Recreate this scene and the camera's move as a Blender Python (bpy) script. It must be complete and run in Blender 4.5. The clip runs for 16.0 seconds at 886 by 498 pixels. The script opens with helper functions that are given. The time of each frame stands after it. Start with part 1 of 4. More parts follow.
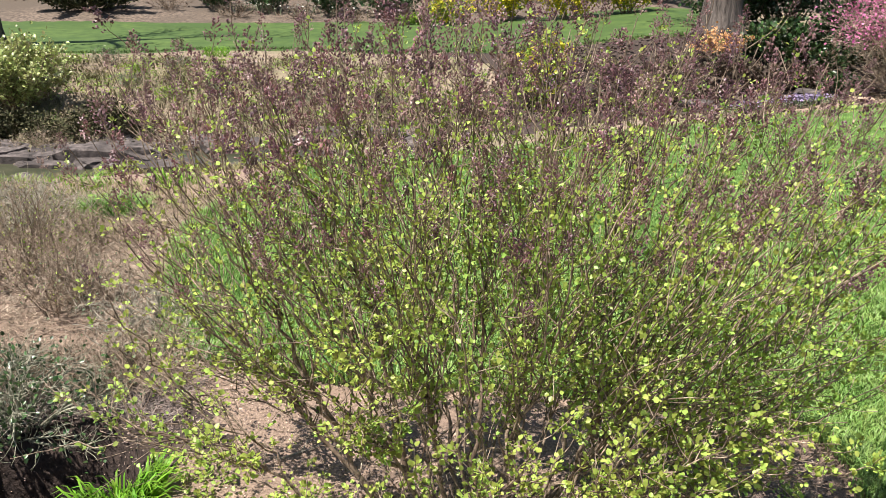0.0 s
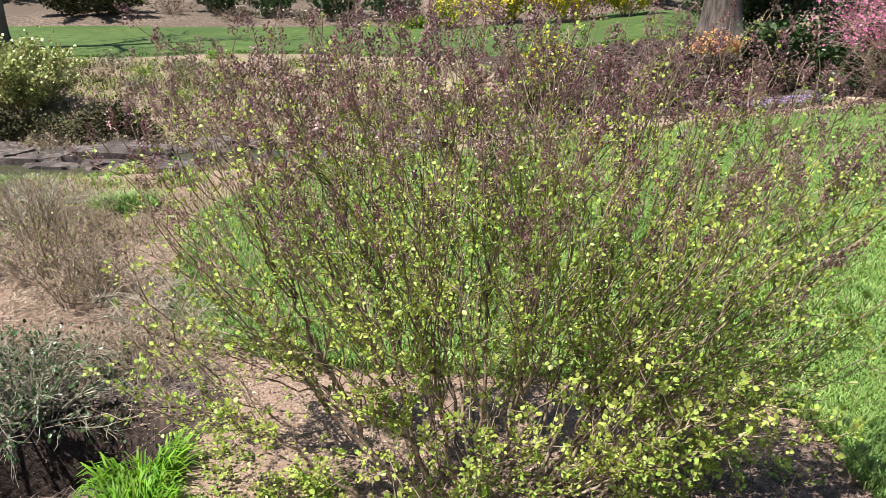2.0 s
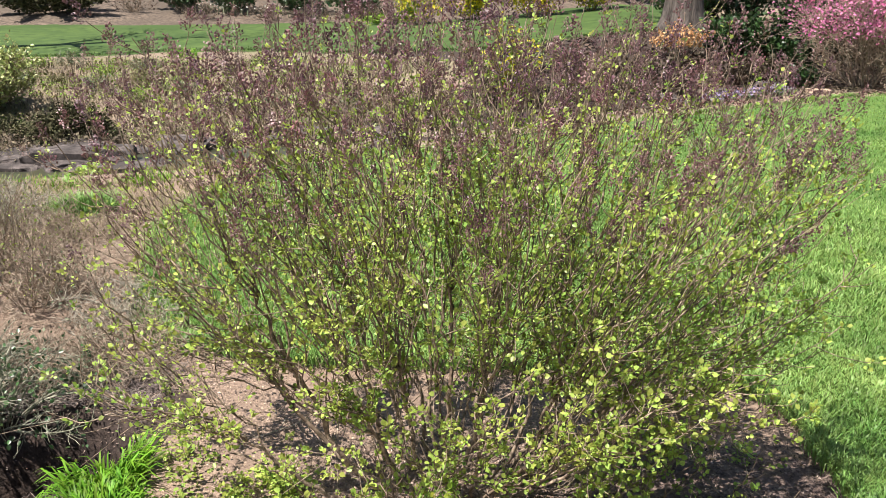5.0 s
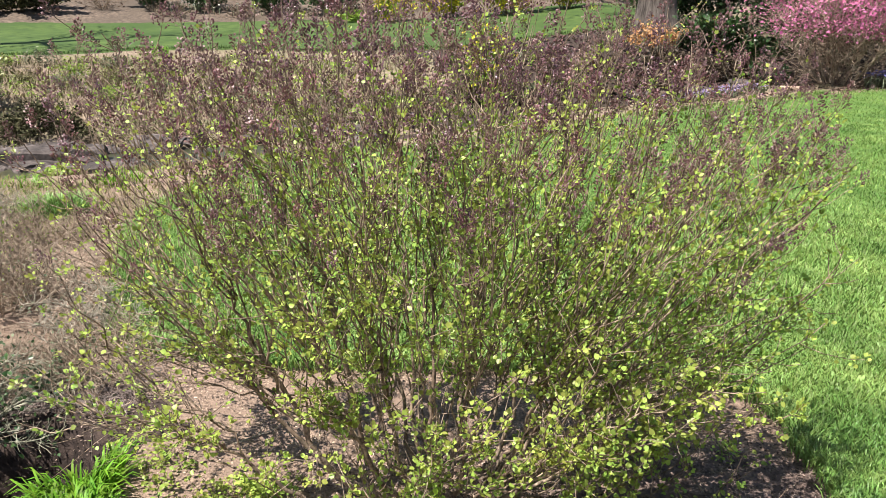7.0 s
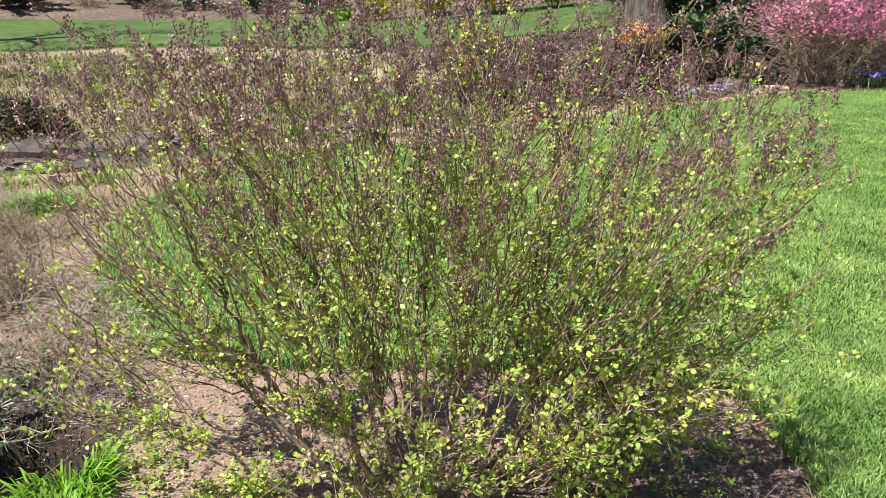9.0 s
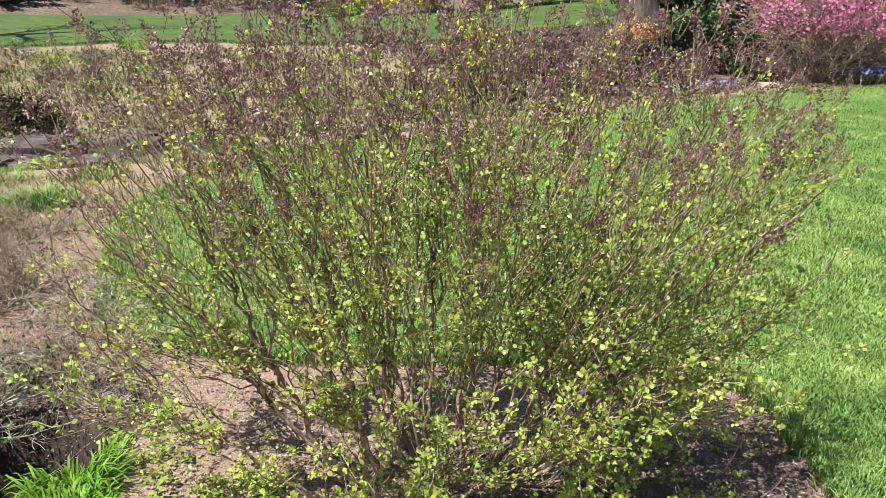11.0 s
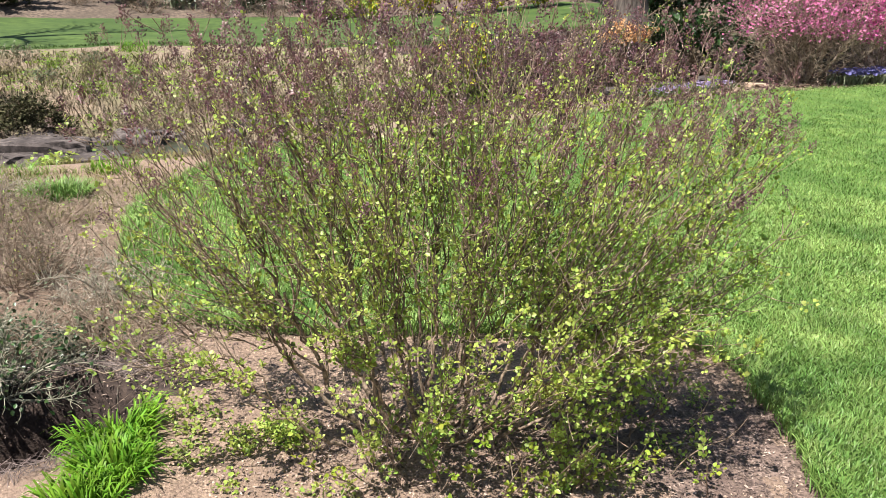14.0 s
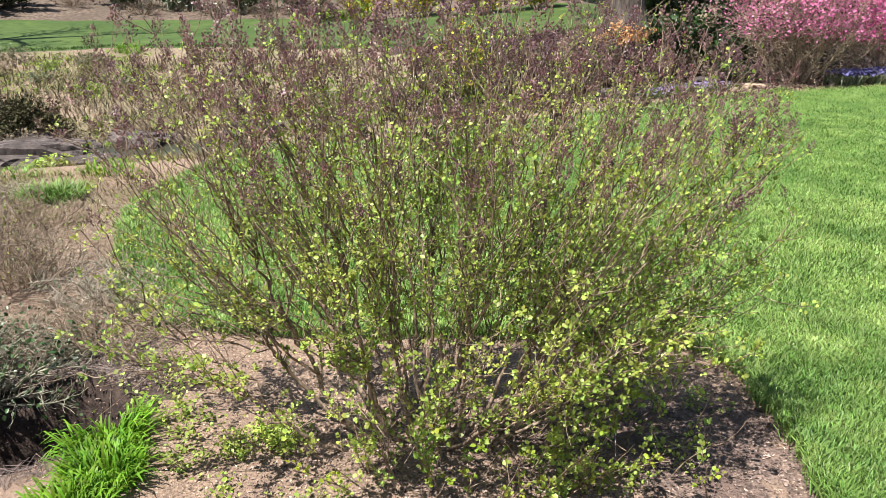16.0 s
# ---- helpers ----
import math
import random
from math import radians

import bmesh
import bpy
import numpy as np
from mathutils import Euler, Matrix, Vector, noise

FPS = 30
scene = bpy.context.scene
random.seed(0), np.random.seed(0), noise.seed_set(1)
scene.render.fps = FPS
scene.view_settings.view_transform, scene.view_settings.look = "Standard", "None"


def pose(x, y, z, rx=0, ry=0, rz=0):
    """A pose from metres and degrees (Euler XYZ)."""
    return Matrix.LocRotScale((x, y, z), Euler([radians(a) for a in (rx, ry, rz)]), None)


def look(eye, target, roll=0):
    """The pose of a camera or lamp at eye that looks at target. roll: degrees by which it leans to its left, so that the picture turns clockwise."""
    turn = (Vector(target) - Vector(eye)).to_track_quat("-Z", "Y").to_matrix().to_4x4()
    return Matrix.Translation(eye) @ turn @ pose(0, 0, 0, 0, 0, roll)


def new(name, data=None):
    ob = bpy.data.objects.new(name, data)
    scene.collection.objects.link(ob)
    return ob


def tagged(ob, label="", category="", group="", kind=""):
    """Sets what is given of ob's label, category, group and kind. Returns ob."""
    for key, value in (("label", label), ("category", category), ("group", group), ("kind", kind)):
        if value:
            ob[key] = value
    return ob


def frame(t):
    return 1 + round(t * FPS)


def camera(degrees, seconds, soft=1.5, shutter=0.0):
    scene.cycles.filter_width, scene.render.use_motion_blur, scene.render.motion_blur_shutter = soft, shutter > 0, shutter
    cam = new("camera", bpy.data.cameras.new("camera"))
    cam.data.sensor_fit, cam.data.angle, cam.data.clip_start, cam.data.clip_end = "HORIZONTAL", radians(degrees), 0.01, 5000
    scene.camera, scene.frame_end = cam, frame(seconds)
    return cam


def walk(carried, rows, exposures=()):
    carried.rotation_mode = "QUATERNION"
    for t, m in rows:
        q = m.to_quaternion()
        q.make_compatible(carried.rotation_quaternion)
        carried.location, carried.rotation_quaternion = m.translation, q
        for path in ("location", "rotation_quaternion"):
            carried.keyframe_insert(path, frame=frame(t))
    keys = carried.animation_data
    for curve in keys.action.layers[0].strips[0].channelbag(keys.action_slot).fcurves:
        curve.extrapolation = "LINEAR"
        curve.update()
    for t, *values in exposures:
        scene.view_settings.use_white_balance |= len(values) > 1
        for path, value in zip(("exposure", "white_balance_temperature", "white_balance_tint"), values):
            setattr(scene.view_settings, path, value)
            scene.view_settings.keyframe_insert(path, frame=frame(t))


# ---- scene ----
cam = camera(60.5, 16.0, soft=0.3)
PATH = [
    (0, (0.178, -2.773, 1.679), (0.001, -0.895, 1.016), 0.7),
    (0.5, (0.197, -2.835, 1.674), (0.012, -0.955, 1.015), 0.7),
    (1, (0.173, -2.888, 1.665), (-0.014, -1.008, 1.01), 0.6),
    (1.5, (0.172, -2.907, 1.662), (-0.013, -1.027, 1.007), 0.6),
    (2, (0.181, -2.918, 1.663), (-0.002, -1.036, 1.009), 0.5),
    (2.5, (0.195, -2.921, 1.668), (0.017, -1.038, 1.015), 0.5),
    (3, (0.199, -2.915, 1.662), (0.028, -1.033, 1.01), 0.5),
    (3.5, (0.204, -2.914, 1.657), (0.043, -1.03, 1.005), 0.4),
    (4, (0.208, -2.917, 1.656), (0.064, -1.034, 1.0), 0.3),
    (6.5, (0.201, -2.899, 1.654), (0.145, -1.013, 0.989), 0.2),
    (7, (0.186, -2.874, 1.646), (0.143, -0.988, 0.98), 0.3),
    (7.5, (0.182, -2.868, 1.641), (0.15, -0.982, 0.975), 0.4),
    (8, (0.184, -2.868, 1.649), (0.16, -0.982, 0.981), 0.5),
    (8.5, (0.177, -2.865, 1.642), (0.16, -0.98, 0.975), 0.5),
    (9, (0.175, -2.876, 1.645), (0.163, -0.991, 0.976), 0.6),
    (9.2, (0.178, -2.879, 1.642), (0.167, -0.995, 0.972), 0.5),
    (11.3, (0.115, -2.888, 1.64), (0.126, -1.006, 0.963), 0.8),
    (11.5, (0.113, -2.906, 1.641), (0.119, -1.023, 0.969), 0.7),
    (12, (0.092, -2.951, 1.649), (0.104, -1.067, 0.976), 0.7),
    (12.5, (0.086, -3.009, 1.648), (0.101, -1.126, 0.975), 0.7),
    (13, (0.08, -3.095, 1.652), (0.1, -1.211, 0.981), 0.8),
    (13.5, (0.081, -3.168, 1.637), (0.104, -1.284, 0.967), 0.8),
    (14, (0.084, -3.202, 1.631), (0.111, -1.317, 0.963), 0.8),
    (14.5, (0.088, -3.217, 1.63), (0.117, -1.331, 0.965), 0.8),
    (15, (0.09, -3.199, 1.623), (0.119, -1.313, 0.959), 0.7),
    (15.5, (0.088, -3.179, 1.614), (0.118, -1.293, 0.95), 0.7),
    (16, (0.093, -3.175, 1.622), (0.125, -1.288, 0.958), 0.7),
]
walk(cam, [(t, look(e, g, r)) for t, e, g, r in PATH])

# ---- world, sun, exposure ----
SUN_EL, SUN_DIR = radians(66), Vector((-0.80, -0.60, 0)).normalized()
world = bpy.data.worlds.new("world")
scene.world = world
world.use_nodes = True
wn = world.node_tree.nodes
sky = wn.new("ShaderNodeTexSky")
sky.sky_type = "NISHITA"
sky.sun_disc = False
sky.sun_elevation = SUN_EL
sky.sun_rotation = math.atan2(SUN_DIR.x, SUN_DIR.y)
wn["Background"].inputs["Strength"].default_value = 0.05
world.node_tree.links.new(sky.outputs[0], wn["Background"].inputs["Color"])
sun_data = bpy.data.lights.new("sun", "SUN")
sun_data.energy, sun_data.angle, sun_data.color = 5.0, radians(0.53), (1.0, 0.932, 0.885)
sun = new("sun", sun_data)
toward = Vector((SUN_DIR.x * math.cos(SUN_EL), SUN_DIR.y * math.cos(SUN_EL), math.sin(SUN_EL)))
sun.matrix_world = look(toward * 60, (0, 0, 0))
scene.view_settings.exposure = 1.1


# ---- materials ----
def surface(name, ca, cb, cc=None, scale=40.0, big=1.5, rough=0.85, bump=0.4, vary=0.0, hue=0.0, through_light=0.0, spec=0.3, stretch=None, depth=0.01, per_object=False):
    """Two noises (grain and stains) between three colours, a bump, and a change from piece to piece."""
    m = bpy.data.materials.new(name)
    m.use_nodes = True
    nt = m.node_tree
    n, link = nt.nodes, nt.links.new
    bsdf = n["Principled BSDF"]
    out = n["Material Output"]
    geo = n.new("ShaderNodeNewGeometry")
    tex = n.new("ShaderNodeTexCoord")
    mapping = n.new("ShaderNodeMapping")
    link(tex.outputs["Object"] if stretch else geo.outputs["Position"], mapping.inputs["Vector"])
    if stretch:
        mapping.inputs["Scale"].default_value = stretch
    fine = n.new("ShaderNodeTexNoise")
    fine.inputs["Scale"].default_value, fine.inputs["Detail"].default_value, fine.inputs["Roughness"].default_value = scale, 5, 0.65
    link(mapping.outputs[0], fine.inputs["Vector"])
    wide = n.new("ShaderNodeTexNoise")
    wide.inputs["Scale"].default_value, wide.inputs["Detail"].default_value = big, 4
    link(mapping.outputs[0], wide.inputs["Vector"])
    ramp = n.new("ShaderNodeValToRGB")
    ramp.color_ramp.elements[0].position, ramp.color_ramp.elements[1].position = 0.36, 0.66
    ramp.color_ramp.elements[0].color, ramp.color_ramp.elements[1].color = (*ca, 1), (*cb, 1)
    link(fine.outputs["Fac"], ramp.inputs["Fac"])
    colour = ramp.outputs["Color"]
    if cc:
        wr = n.new("ShaderNodeValToRGB")
        wr.color_ramp.elements[0].position, wr.color_ramp.elements[1].position = 0.45, 0.65
        link(wide.outputs["Fac"], wr.inputs["Fac"])
        mix = n.new("ShaderNodeMix")
        mix.data_type = "RGBA"
        link(wr.outputs["Color"], mix.inputs[0])
        link(colour, mix.inputs[6])
        mix.inputs[7].default_value = (*cc, 1)
        colour = mix.outputs[2]
    if vary or hue:
        hsv = n.new("ShaderNodeHueSaturation")
        if per_object:
            source = n.new("ShaderNodeObjectInfo").outputs["Random"]
        else:
            source = geo.outputs["Random Per Island"]
        for value, key, middle in ((vary, "Value", 1.0), (hue, "Hue", 0.5)):
            rng = n.new("ShaderNodeMapRange")
            rng.inputs["To Min"].default_value, rng.inputs["To Max"].default_value = middle - value, middle + value
            link(source, rng.inputs["Value"])
            link(rng.outputs[0], hsv.inputs[key])
        link(colour, hsv.inputs["Color"])
        colour = hsv.outputs[0]
    link(colour, bsdf.inputs["Base Color"])
    bsdf.inputs["Roughness"].default_value = rough
    bsdf.inputs["Specular IOR Level"].default_value = spec
    if bump:
        b = n.new("ShaderNodeBump")
        b.inputs["Strength"].default_value, b.inputs["Distance"].default_value = bump, depth
        link(fine.outputs["Fac"], b.inputs["Height"])
        link(b.outputs[0], bsdf.inputs["Normal"])
    if through_light:
        tr = n.new("ShaderNodeBsdfTranslucent")
        link(colour, tr.inputs["Color"])
        ms = n.new("ShaderNodeMixShader")
        ms.inputs[0].default_value = through_light
        link(bsdf.outputs[0], ms.inputs[1])
        link(tr.outputs[0], ms.inputs[2])
        link(ms.outputs[0], out.inputs["Surface"])
    return m


M_SOIL = surface("sandy_soil", (0.12, 0.084, 0.062), (0.45, 0.328, 0.24), (0.26, 0.186, 0.137), scale=85, big=4.5, bump=1.0, depth=0.015)
M_BANK = surface("dry_bank", (0.10, 0.076, 0.054), (0.36, 0.28, 0.20), (0.17, 0.155, 0.085), scale=22, big=0.8, bump=0.8, depth=0.02)
# the far bed's dark mulch, taken near black to hold the hollow's shade too
M_MULCH_SHADE = surface("dark_mulch_and_hollow_shade", (0.018, 0.013, 0.011), (0.085, 0.06, 0.047), (0.04, 0.028, 0.023), scale=26, big=2.5, bump=1.0, depth=0.02)
M_BANKGRASS = surface("bank_grass", (0.085, 0.068, 0.044), (0.32, 0.255, 0.175), (0.14, 0.15, 0.065), scale=3, big=0.9, rough=0.9, bump=0, vary=0.4)
M_NEARGRASS = surface("yellowing_grass", (0.13, 0.11, 0.05), (0.30, 0.27, 0.13), (0.15, 0.20, 0.06), scale=3, big=1.4, rough=0.85, bump=0, vary=0.35, through_light=0.2)
M_MULCH = surface("leafy_mulch", (0.07, 0.05, 0.042), (0.32, 0.235, 0.19), (0.15, 0.107, 0.088), scale=45, big=6, bump=1.0, depth=0.02)
M_SLOPE = surface("slope_mulch", (0.05, 0.038, 0.028), (0.19, 0.145, 0.108), (0.085, 0.066, 0.048), scale=9, big=0.6, bump=0.5, depth=0.03)
M_TURF = surface("turf", (0.058, 0.12, 0.021), (0.12, 0.198, 0.045), (0.066, 0.135, 0.024), scale=90, big=0.9, bump=0.6)
M_BLADE = surface("grass_blade", (0.14, 0.245, 0.05), (0.30, 0.425, 0.12), (0.105, 0.20, 0.042), scale=4.5, big=1.6, rough=0.45, bump=0, vary=0.32, hue=0.018, through_light=0.22, spec=0.4)
M_FARTURF = surface("far_turf", (0.034, 0.066, 0.013), (0.078, 0.126, 0.026), (0.04, 0.076, 0.015), scale=3.5, big=0.7, bump=0.2, depth=0.02)
M_FARBLADE = surface("far_grass_blade", (0.046, 0.092, 0.019), (0.088, 0.15, 0.034), (0.05, 0.10, 0.021), scale=3.5, big=0.7, rough=0.6, bump=0, vary=0.18, hue=0.015, through_light=0.3)
M_STRAP = surface("strap_leaf", (0.07, 0.18, 0.014), (0.20, 0.37, 0.03), None, scale=9, rough=0.5, bump=0, vary=0.4, hue=0.015, through_light=0.35, spec=0.25)
M_LEAF = surface("lilac_leaf", (0.285, 0.385, 0.068), (0.55, 0.635, 0.15), (0.22, 0.325, 0.06), scale=9, big=3.0, rough=0.4, bump=0, vary=0.42, hue=0.025, through_light=0.42, spec=0.4)
M_LEAF_ONE = surface("lilac_leaf_single", (0.33, 0.44, 0.045), (0.54, 0.60, 0.10), (0.28, 0.41, 0.05), scale=40, big=3.0, rough=0.4, bump=0.15, vary=0.3, hue=0.02, through_light=0.5, spec=0.45, depth=0.002, per_object=True)
M_BUD = surface("lilac_bud", (0.05, 0.022, 0.028), (0.23, 0.105, 0.12), (0.20, 0.13, 0.11), scale=60, big=5.0, rough=0.45, bump=0, vary=0.3, hue=0.025, per_object=True, spec=0.5)
M_BUD_MASS = surface("lilac_bud_mass", (0.05, 0.022, 0.028), (0.23, 0.105, 0.12), (0.20, 0.13, 0.11), scale=60, big=5.0, rough=0.45, bump=0, vary=0.3, hue=0.025, spec=0.5)
M_STEM = surface("lilac_bark", (0.065, 0.046, 0.032), (0.47, 0.365, 0.265), (0.15, 0.105, 0.072), scale=60, big=6, rough=0.85, bump=0.5, depth=0.004)
M_TWIG = surface("lilac_twig", (0.055, 0.04, 0.028), (0.48, 0.375, 0.275), (0.12, 0.085, 0.06), scale=60, big=8, rough=0.8, bump=0, vary=0.25)
M_DRYTWIG = surface("dry_twig", (0.115, 0.085, 0.058), (0.46, 0.375, 0.285), (0.21, 0.157, 0.112), scale=20, big=2.5, rough=0.9, bump=0, vary=0.3)
M_GREYTWIG = surface("grey_twig", (0.17, 0.15, 0.11), (0.44, 0.40, 0.32), None, scale=20, rough=0.8, bump=0, vary=0.3)
M_THATCH = surface("dead_thatch", (0.05, 0.04, 0.034), (0.30, 0.25, 0.22), (0.13, 0.10, 0.09), scale=15, big=3, rough=0.9, bump=0, vary=0.45)
M_ARCH = surface("arching_stem", (0.09, 0.093, 0.06), (0.34, 0.33, 0.245), None, scale=20, rough=0.8, bump=0, vary=0.35)
M_GREYLEAF = surface("grey_green_leaf", (0.10, 0.13, 0.07), (0.22, 0.25, 0.15), None, scale=12, rough=0.6, bump=0, vary=0.3, through_light=0.15)
M_LITTER = surface("leaf_litter", (0.06, 0.043, 0.036), (0.42, 0.32, 0.265), (0.14, 0.098, 0.082), scale=25, big=3, rough=0.8, bump=0, vary=0.7, hue=0.01)
M_GRIT = surface("soil_crumb", (0.22, 0.16, 0.115), (0.52, 0.40, 0.30), None, scale=30, rough=0.95, bump=0, vary=0.5)
M_ROCK = surface("stream_rock", (0.025, 0.021, 0.019), (0.17, 0.143, 0.13), (0.05, 0.042, 0.038), scale=9, big=1.8, rough=0.9, bump=0.8, depth=0.03)
M_TAN = surface("tan_stone", (0.28, 0.20, 0.14), (0.48, 0.37, 0.27), (0.38, 0.28, 0.2), scale=30, big=6, rough=0.9, bump=0.6, depth=0.01)
M_BARK = surface("tree_bark", (0.04, 0.033, 0.028), (0.17, 0.145, 0.125), (0.11, 0.093, 0.08), scale=5, big=1.2, rough=0.95, bump=1.0, depth=0.04, stretch=(3.0, 3.0, 0.45))
M_EVER = surface("evergreen_leaf", (0.018, 0.045, 0.014), (0.06, 0.11, 0.03), (0.035, 0.075, 0.02), scale=5, big=1.0, rough=0.35, bump=0, vary=0.5, hue=0.02, through_light=0.12, spec=0.5)
M_RHODO = surface("variegated_leaf", (0.14, 0.185, 0.045), (0.56, 0.58, 0.24), (0.28, 0.32, 0.10), scale=6, big=1.5, rough=0.4, bump=0, vary=0.5, hue=0.02, through_light=0.2, spec=0.5)
M_BROWNLEAF = surface("bronze_leaf", (0.045, 0.028, 0.024), (0.17, 0.115, 0.085), (0.075, 0.065, 0.038), scale=6, big=1.2, rough=0.6, bump=0, vary=0.5, through_light=0.15)
M_PINK = surface("azalea_petal", (0.46, 0.085, 0.255), (0.77, 0.33, 0.51), (0.59, 0.165, 0.355), scale=6, big=1.5, rough=0.6, bump=0, vary=0.25, hue=0.012, through_light=0.3)
M_MAGENTA = surface("magenta_petal", (0.48, 0.05, 0.26), (0.74, 0.17, 0.45), (0.58, 0.09, 0.34), scale=6, big=1.5, rough=0.6, bump=0, vary=0.25, hue=0.012, through_light=0.3)
M_ORANGE = surface("orange_bloom", (0.55, 0.30, 0.13), (0.72, 0.47, 0.25), None, scale=6, rough=0.6, bump=0, vary=0.3, through_light=0.3)
M_YELLOW = surface("yellow_bloom", (0.62, 0.52, 0.03), (0.82, 0.74, 0.08), (0.48, 0.47, 0.05), scale=3, big=0.8, rough=0.6, bump=0, vary=0.3, through_light=0.35)
M_BLUE = surface("blue_bloom", (0.11, 0.11, 0.28), (0.20, 0.19, 0.42), None, scale=8, rough=0.6, bump=0, vary=0.3, through_light=0.2)
M_MAUVE = surface("mauve_bloom", (0.18, 0.14, 0.24), (0.32, 0.26, 0.38), None, scale=8, rough=0.6, bump=0, vary=0.3, through_light=0.2)
M_WHITE = surface("white_bloom", (0.70, 0.70, 0.62), (0.82, 0.82, 0.75), None, scale=8, rough=0.6, bump=0, vary=0.1, through_light=0.2)
M_LIME = surface("young_green_leaf", (0.13, 0.23, 0.03), (0.27, 0.36, 0.06), None, scale=6, rough=0.5, bump=0, vary=0.35, hue=0.02, through_light=0.3)
M_OLIVE = surface("olive_needle", (0.03, 0.034, 0.016), (0.12, 0.115, 0.058), (0.055, 0.055, 0.028), scale=7, big=1.5, rough=0.8, bump=0, vary=0.4, hue=0.015, spec=0.1)
M_WATER = surface("stream_water", (0.035, 0.04, 0.022), (0.06, 0.06, 0.035), None, scale=4, rough=0.3, bump=0.4, spec=0.15, depth=0.02)


# ---- mesh helpers ----
def mesh_from(name, verts, faces, mat, smooth=True):
    """A mesh from a vertex array and one face array (n x 3 or n x 4), or a list of both."""
    me = bpy.data.meshes.new(name)
    verts = np.asarray(verts, dtype=np.float32)
    blocks = faces if isinstance(faces, list) else [faces]
    blocks = [np.asarray(b, dtype=np.int32) for b in blocks if len(b)]
    loops = np.concatenate([b.ravel() for b in blocks])
    sizes = np.concatenate([np.full(len(b), b.shape[1], dtype=np.int32) for b in blocks])
    starts = np.concatenate(([0], np.cumsum(sizes)[:-1])).astype(np.int32)
    me.vertices.add(len(verts))
    me.vertices.foreach_set("co", verts.ravel())
    me.loops.add(len(loops))
    me.loops.foreach_set("vertex_index", loops)
    me.polygons.add(len(sizes))
    me.polygons.foreach_set("loop_start", starts)
    me.polygons.foreach_set("use_smooth", np.full(len(sizes), smooth))
    me.update(calc_edges=True)
    me.materials.append(mat)
    return me


def base_at(name, x, y, z, label, category, group=""):
    """The Empty at a thing's base."""
    ob = new(name)
    ob.empty_display_size = 0.1
    ob.location = (x, y, z)
    return tagged(ob, label, category, group)


def under(name, mesh, parent, label="", kind=""):
    """One mesh object as a part; its vertices are in the parent's space."""
    ob = new(name, mesh)
    ob.parent = parent
    return tagged(ob, label, "", "", kind)


def smoothstep(a, b, v):
    u = np.clip((v - a) / (b - a), 0, 1)
    return u * u * (3 - 2 * u)


def lattice(x, y, seed=0):
    """Value noise in 0..1 on numpy arrays."""
    xi, yi = np.floor(x), np.floor(y)
    fx, fy = x - xi, y - yi
    fx, fy = fx * fx * (3 - 2 * fx), fy * fy * (3 - 2 * fy)

    def h(a, b):
        v = np.sin(a * 127.1 + b * 311.7 + seed * 74.7) * 43758.5453
        return v - np.floor(v)
    return (h(xi, yi) * (1 - fx) + h(xi + 1, yi) * fx) * (1 - fy) + (h(xi, yi + 1) * (1 - fx) + h(xi + 1, yi + 1) * fx) * fy


STREAM_X = (-30, -14, -8, -5, -2, 1, 4, 9, 20)
STREAM_Y = (0.5, 4.0, 5.8, 7.2, 8.3, 9.5, 10.4, 12.5, 18)


def stream_side(x, y):
    """Distance beyond the stream's middle line, and the width of the bank there."""
    return y - np.interp(x, STREAM_X, STREAM_Y), np.interp(x, (-30, -8, -4, 0, 4, 9), (8.5, 8.2, 7.4, 3.0, 2.7, 3.0))


def ground_z(x, y):
    """Height of the ground: flat bed and lawn, the stream's hollow, the bank, the terrace, the slope behind."""
    x, y = np.asarray(x, dtype=float), np.asarray(y, dtype=float)
    d, w = stream_side(x, y)
    deep = np.interp(x, (-14, -4, -1, 2, 5, 9), (-0.85, -0.78, -0.6, -0.28, -0.05, 0.0))
    top = np.interp(x, (-10, -3, 1, 4, 8, 14), (0.05, 0.12, 0.45, 0.75, 0.6, 0.6))
    z = deep * smoothstep(-4.6, -0.9, d)
    up = np.clip((d - 0.7) / np.maximum(w - 0.7, 0.5), 0, 1)
    z = z + (top - deep) * np.where(d > 0, 0.6 * up + 0.4 * up * up * (3 - 2 * up), 0)
    over = np.clip(d - w, 0, None)
    z = z + 0.036 * np.clip(over, 0, 8.2) + 0.20 * np.clip(over - 8.2, 0, 13)
    z = z - 0.16 * smoothstep(-0.95, -2.1, x) * smoothstep(1.6, 0.2, y)
    z = z - 0.75 * smoothstep(1.15, 0.75, np.hypot((x + 1.62) / 0.54, (y + 0.53) / 0.33) + 0.25 * (lattice(x * 4, y * 4, 8) - 0.5))
    rough = smoothstep(0.2, 2.0, d) * smoothstep(1.0, -0.6, over)
    z = z + 0.16 * rough * (lattice(x * 1.1, y * 1.1) - 0.5) + 0.09 * rough * (lattice(x * 3.1, y * 3.1, 3) - 0.5)
    z = z + 0.03 * (lattice(x * 0.6, y * 0.6, 5) - 0.5)
    return z


def gz(x, y):
    return float(ground_z(x, y))


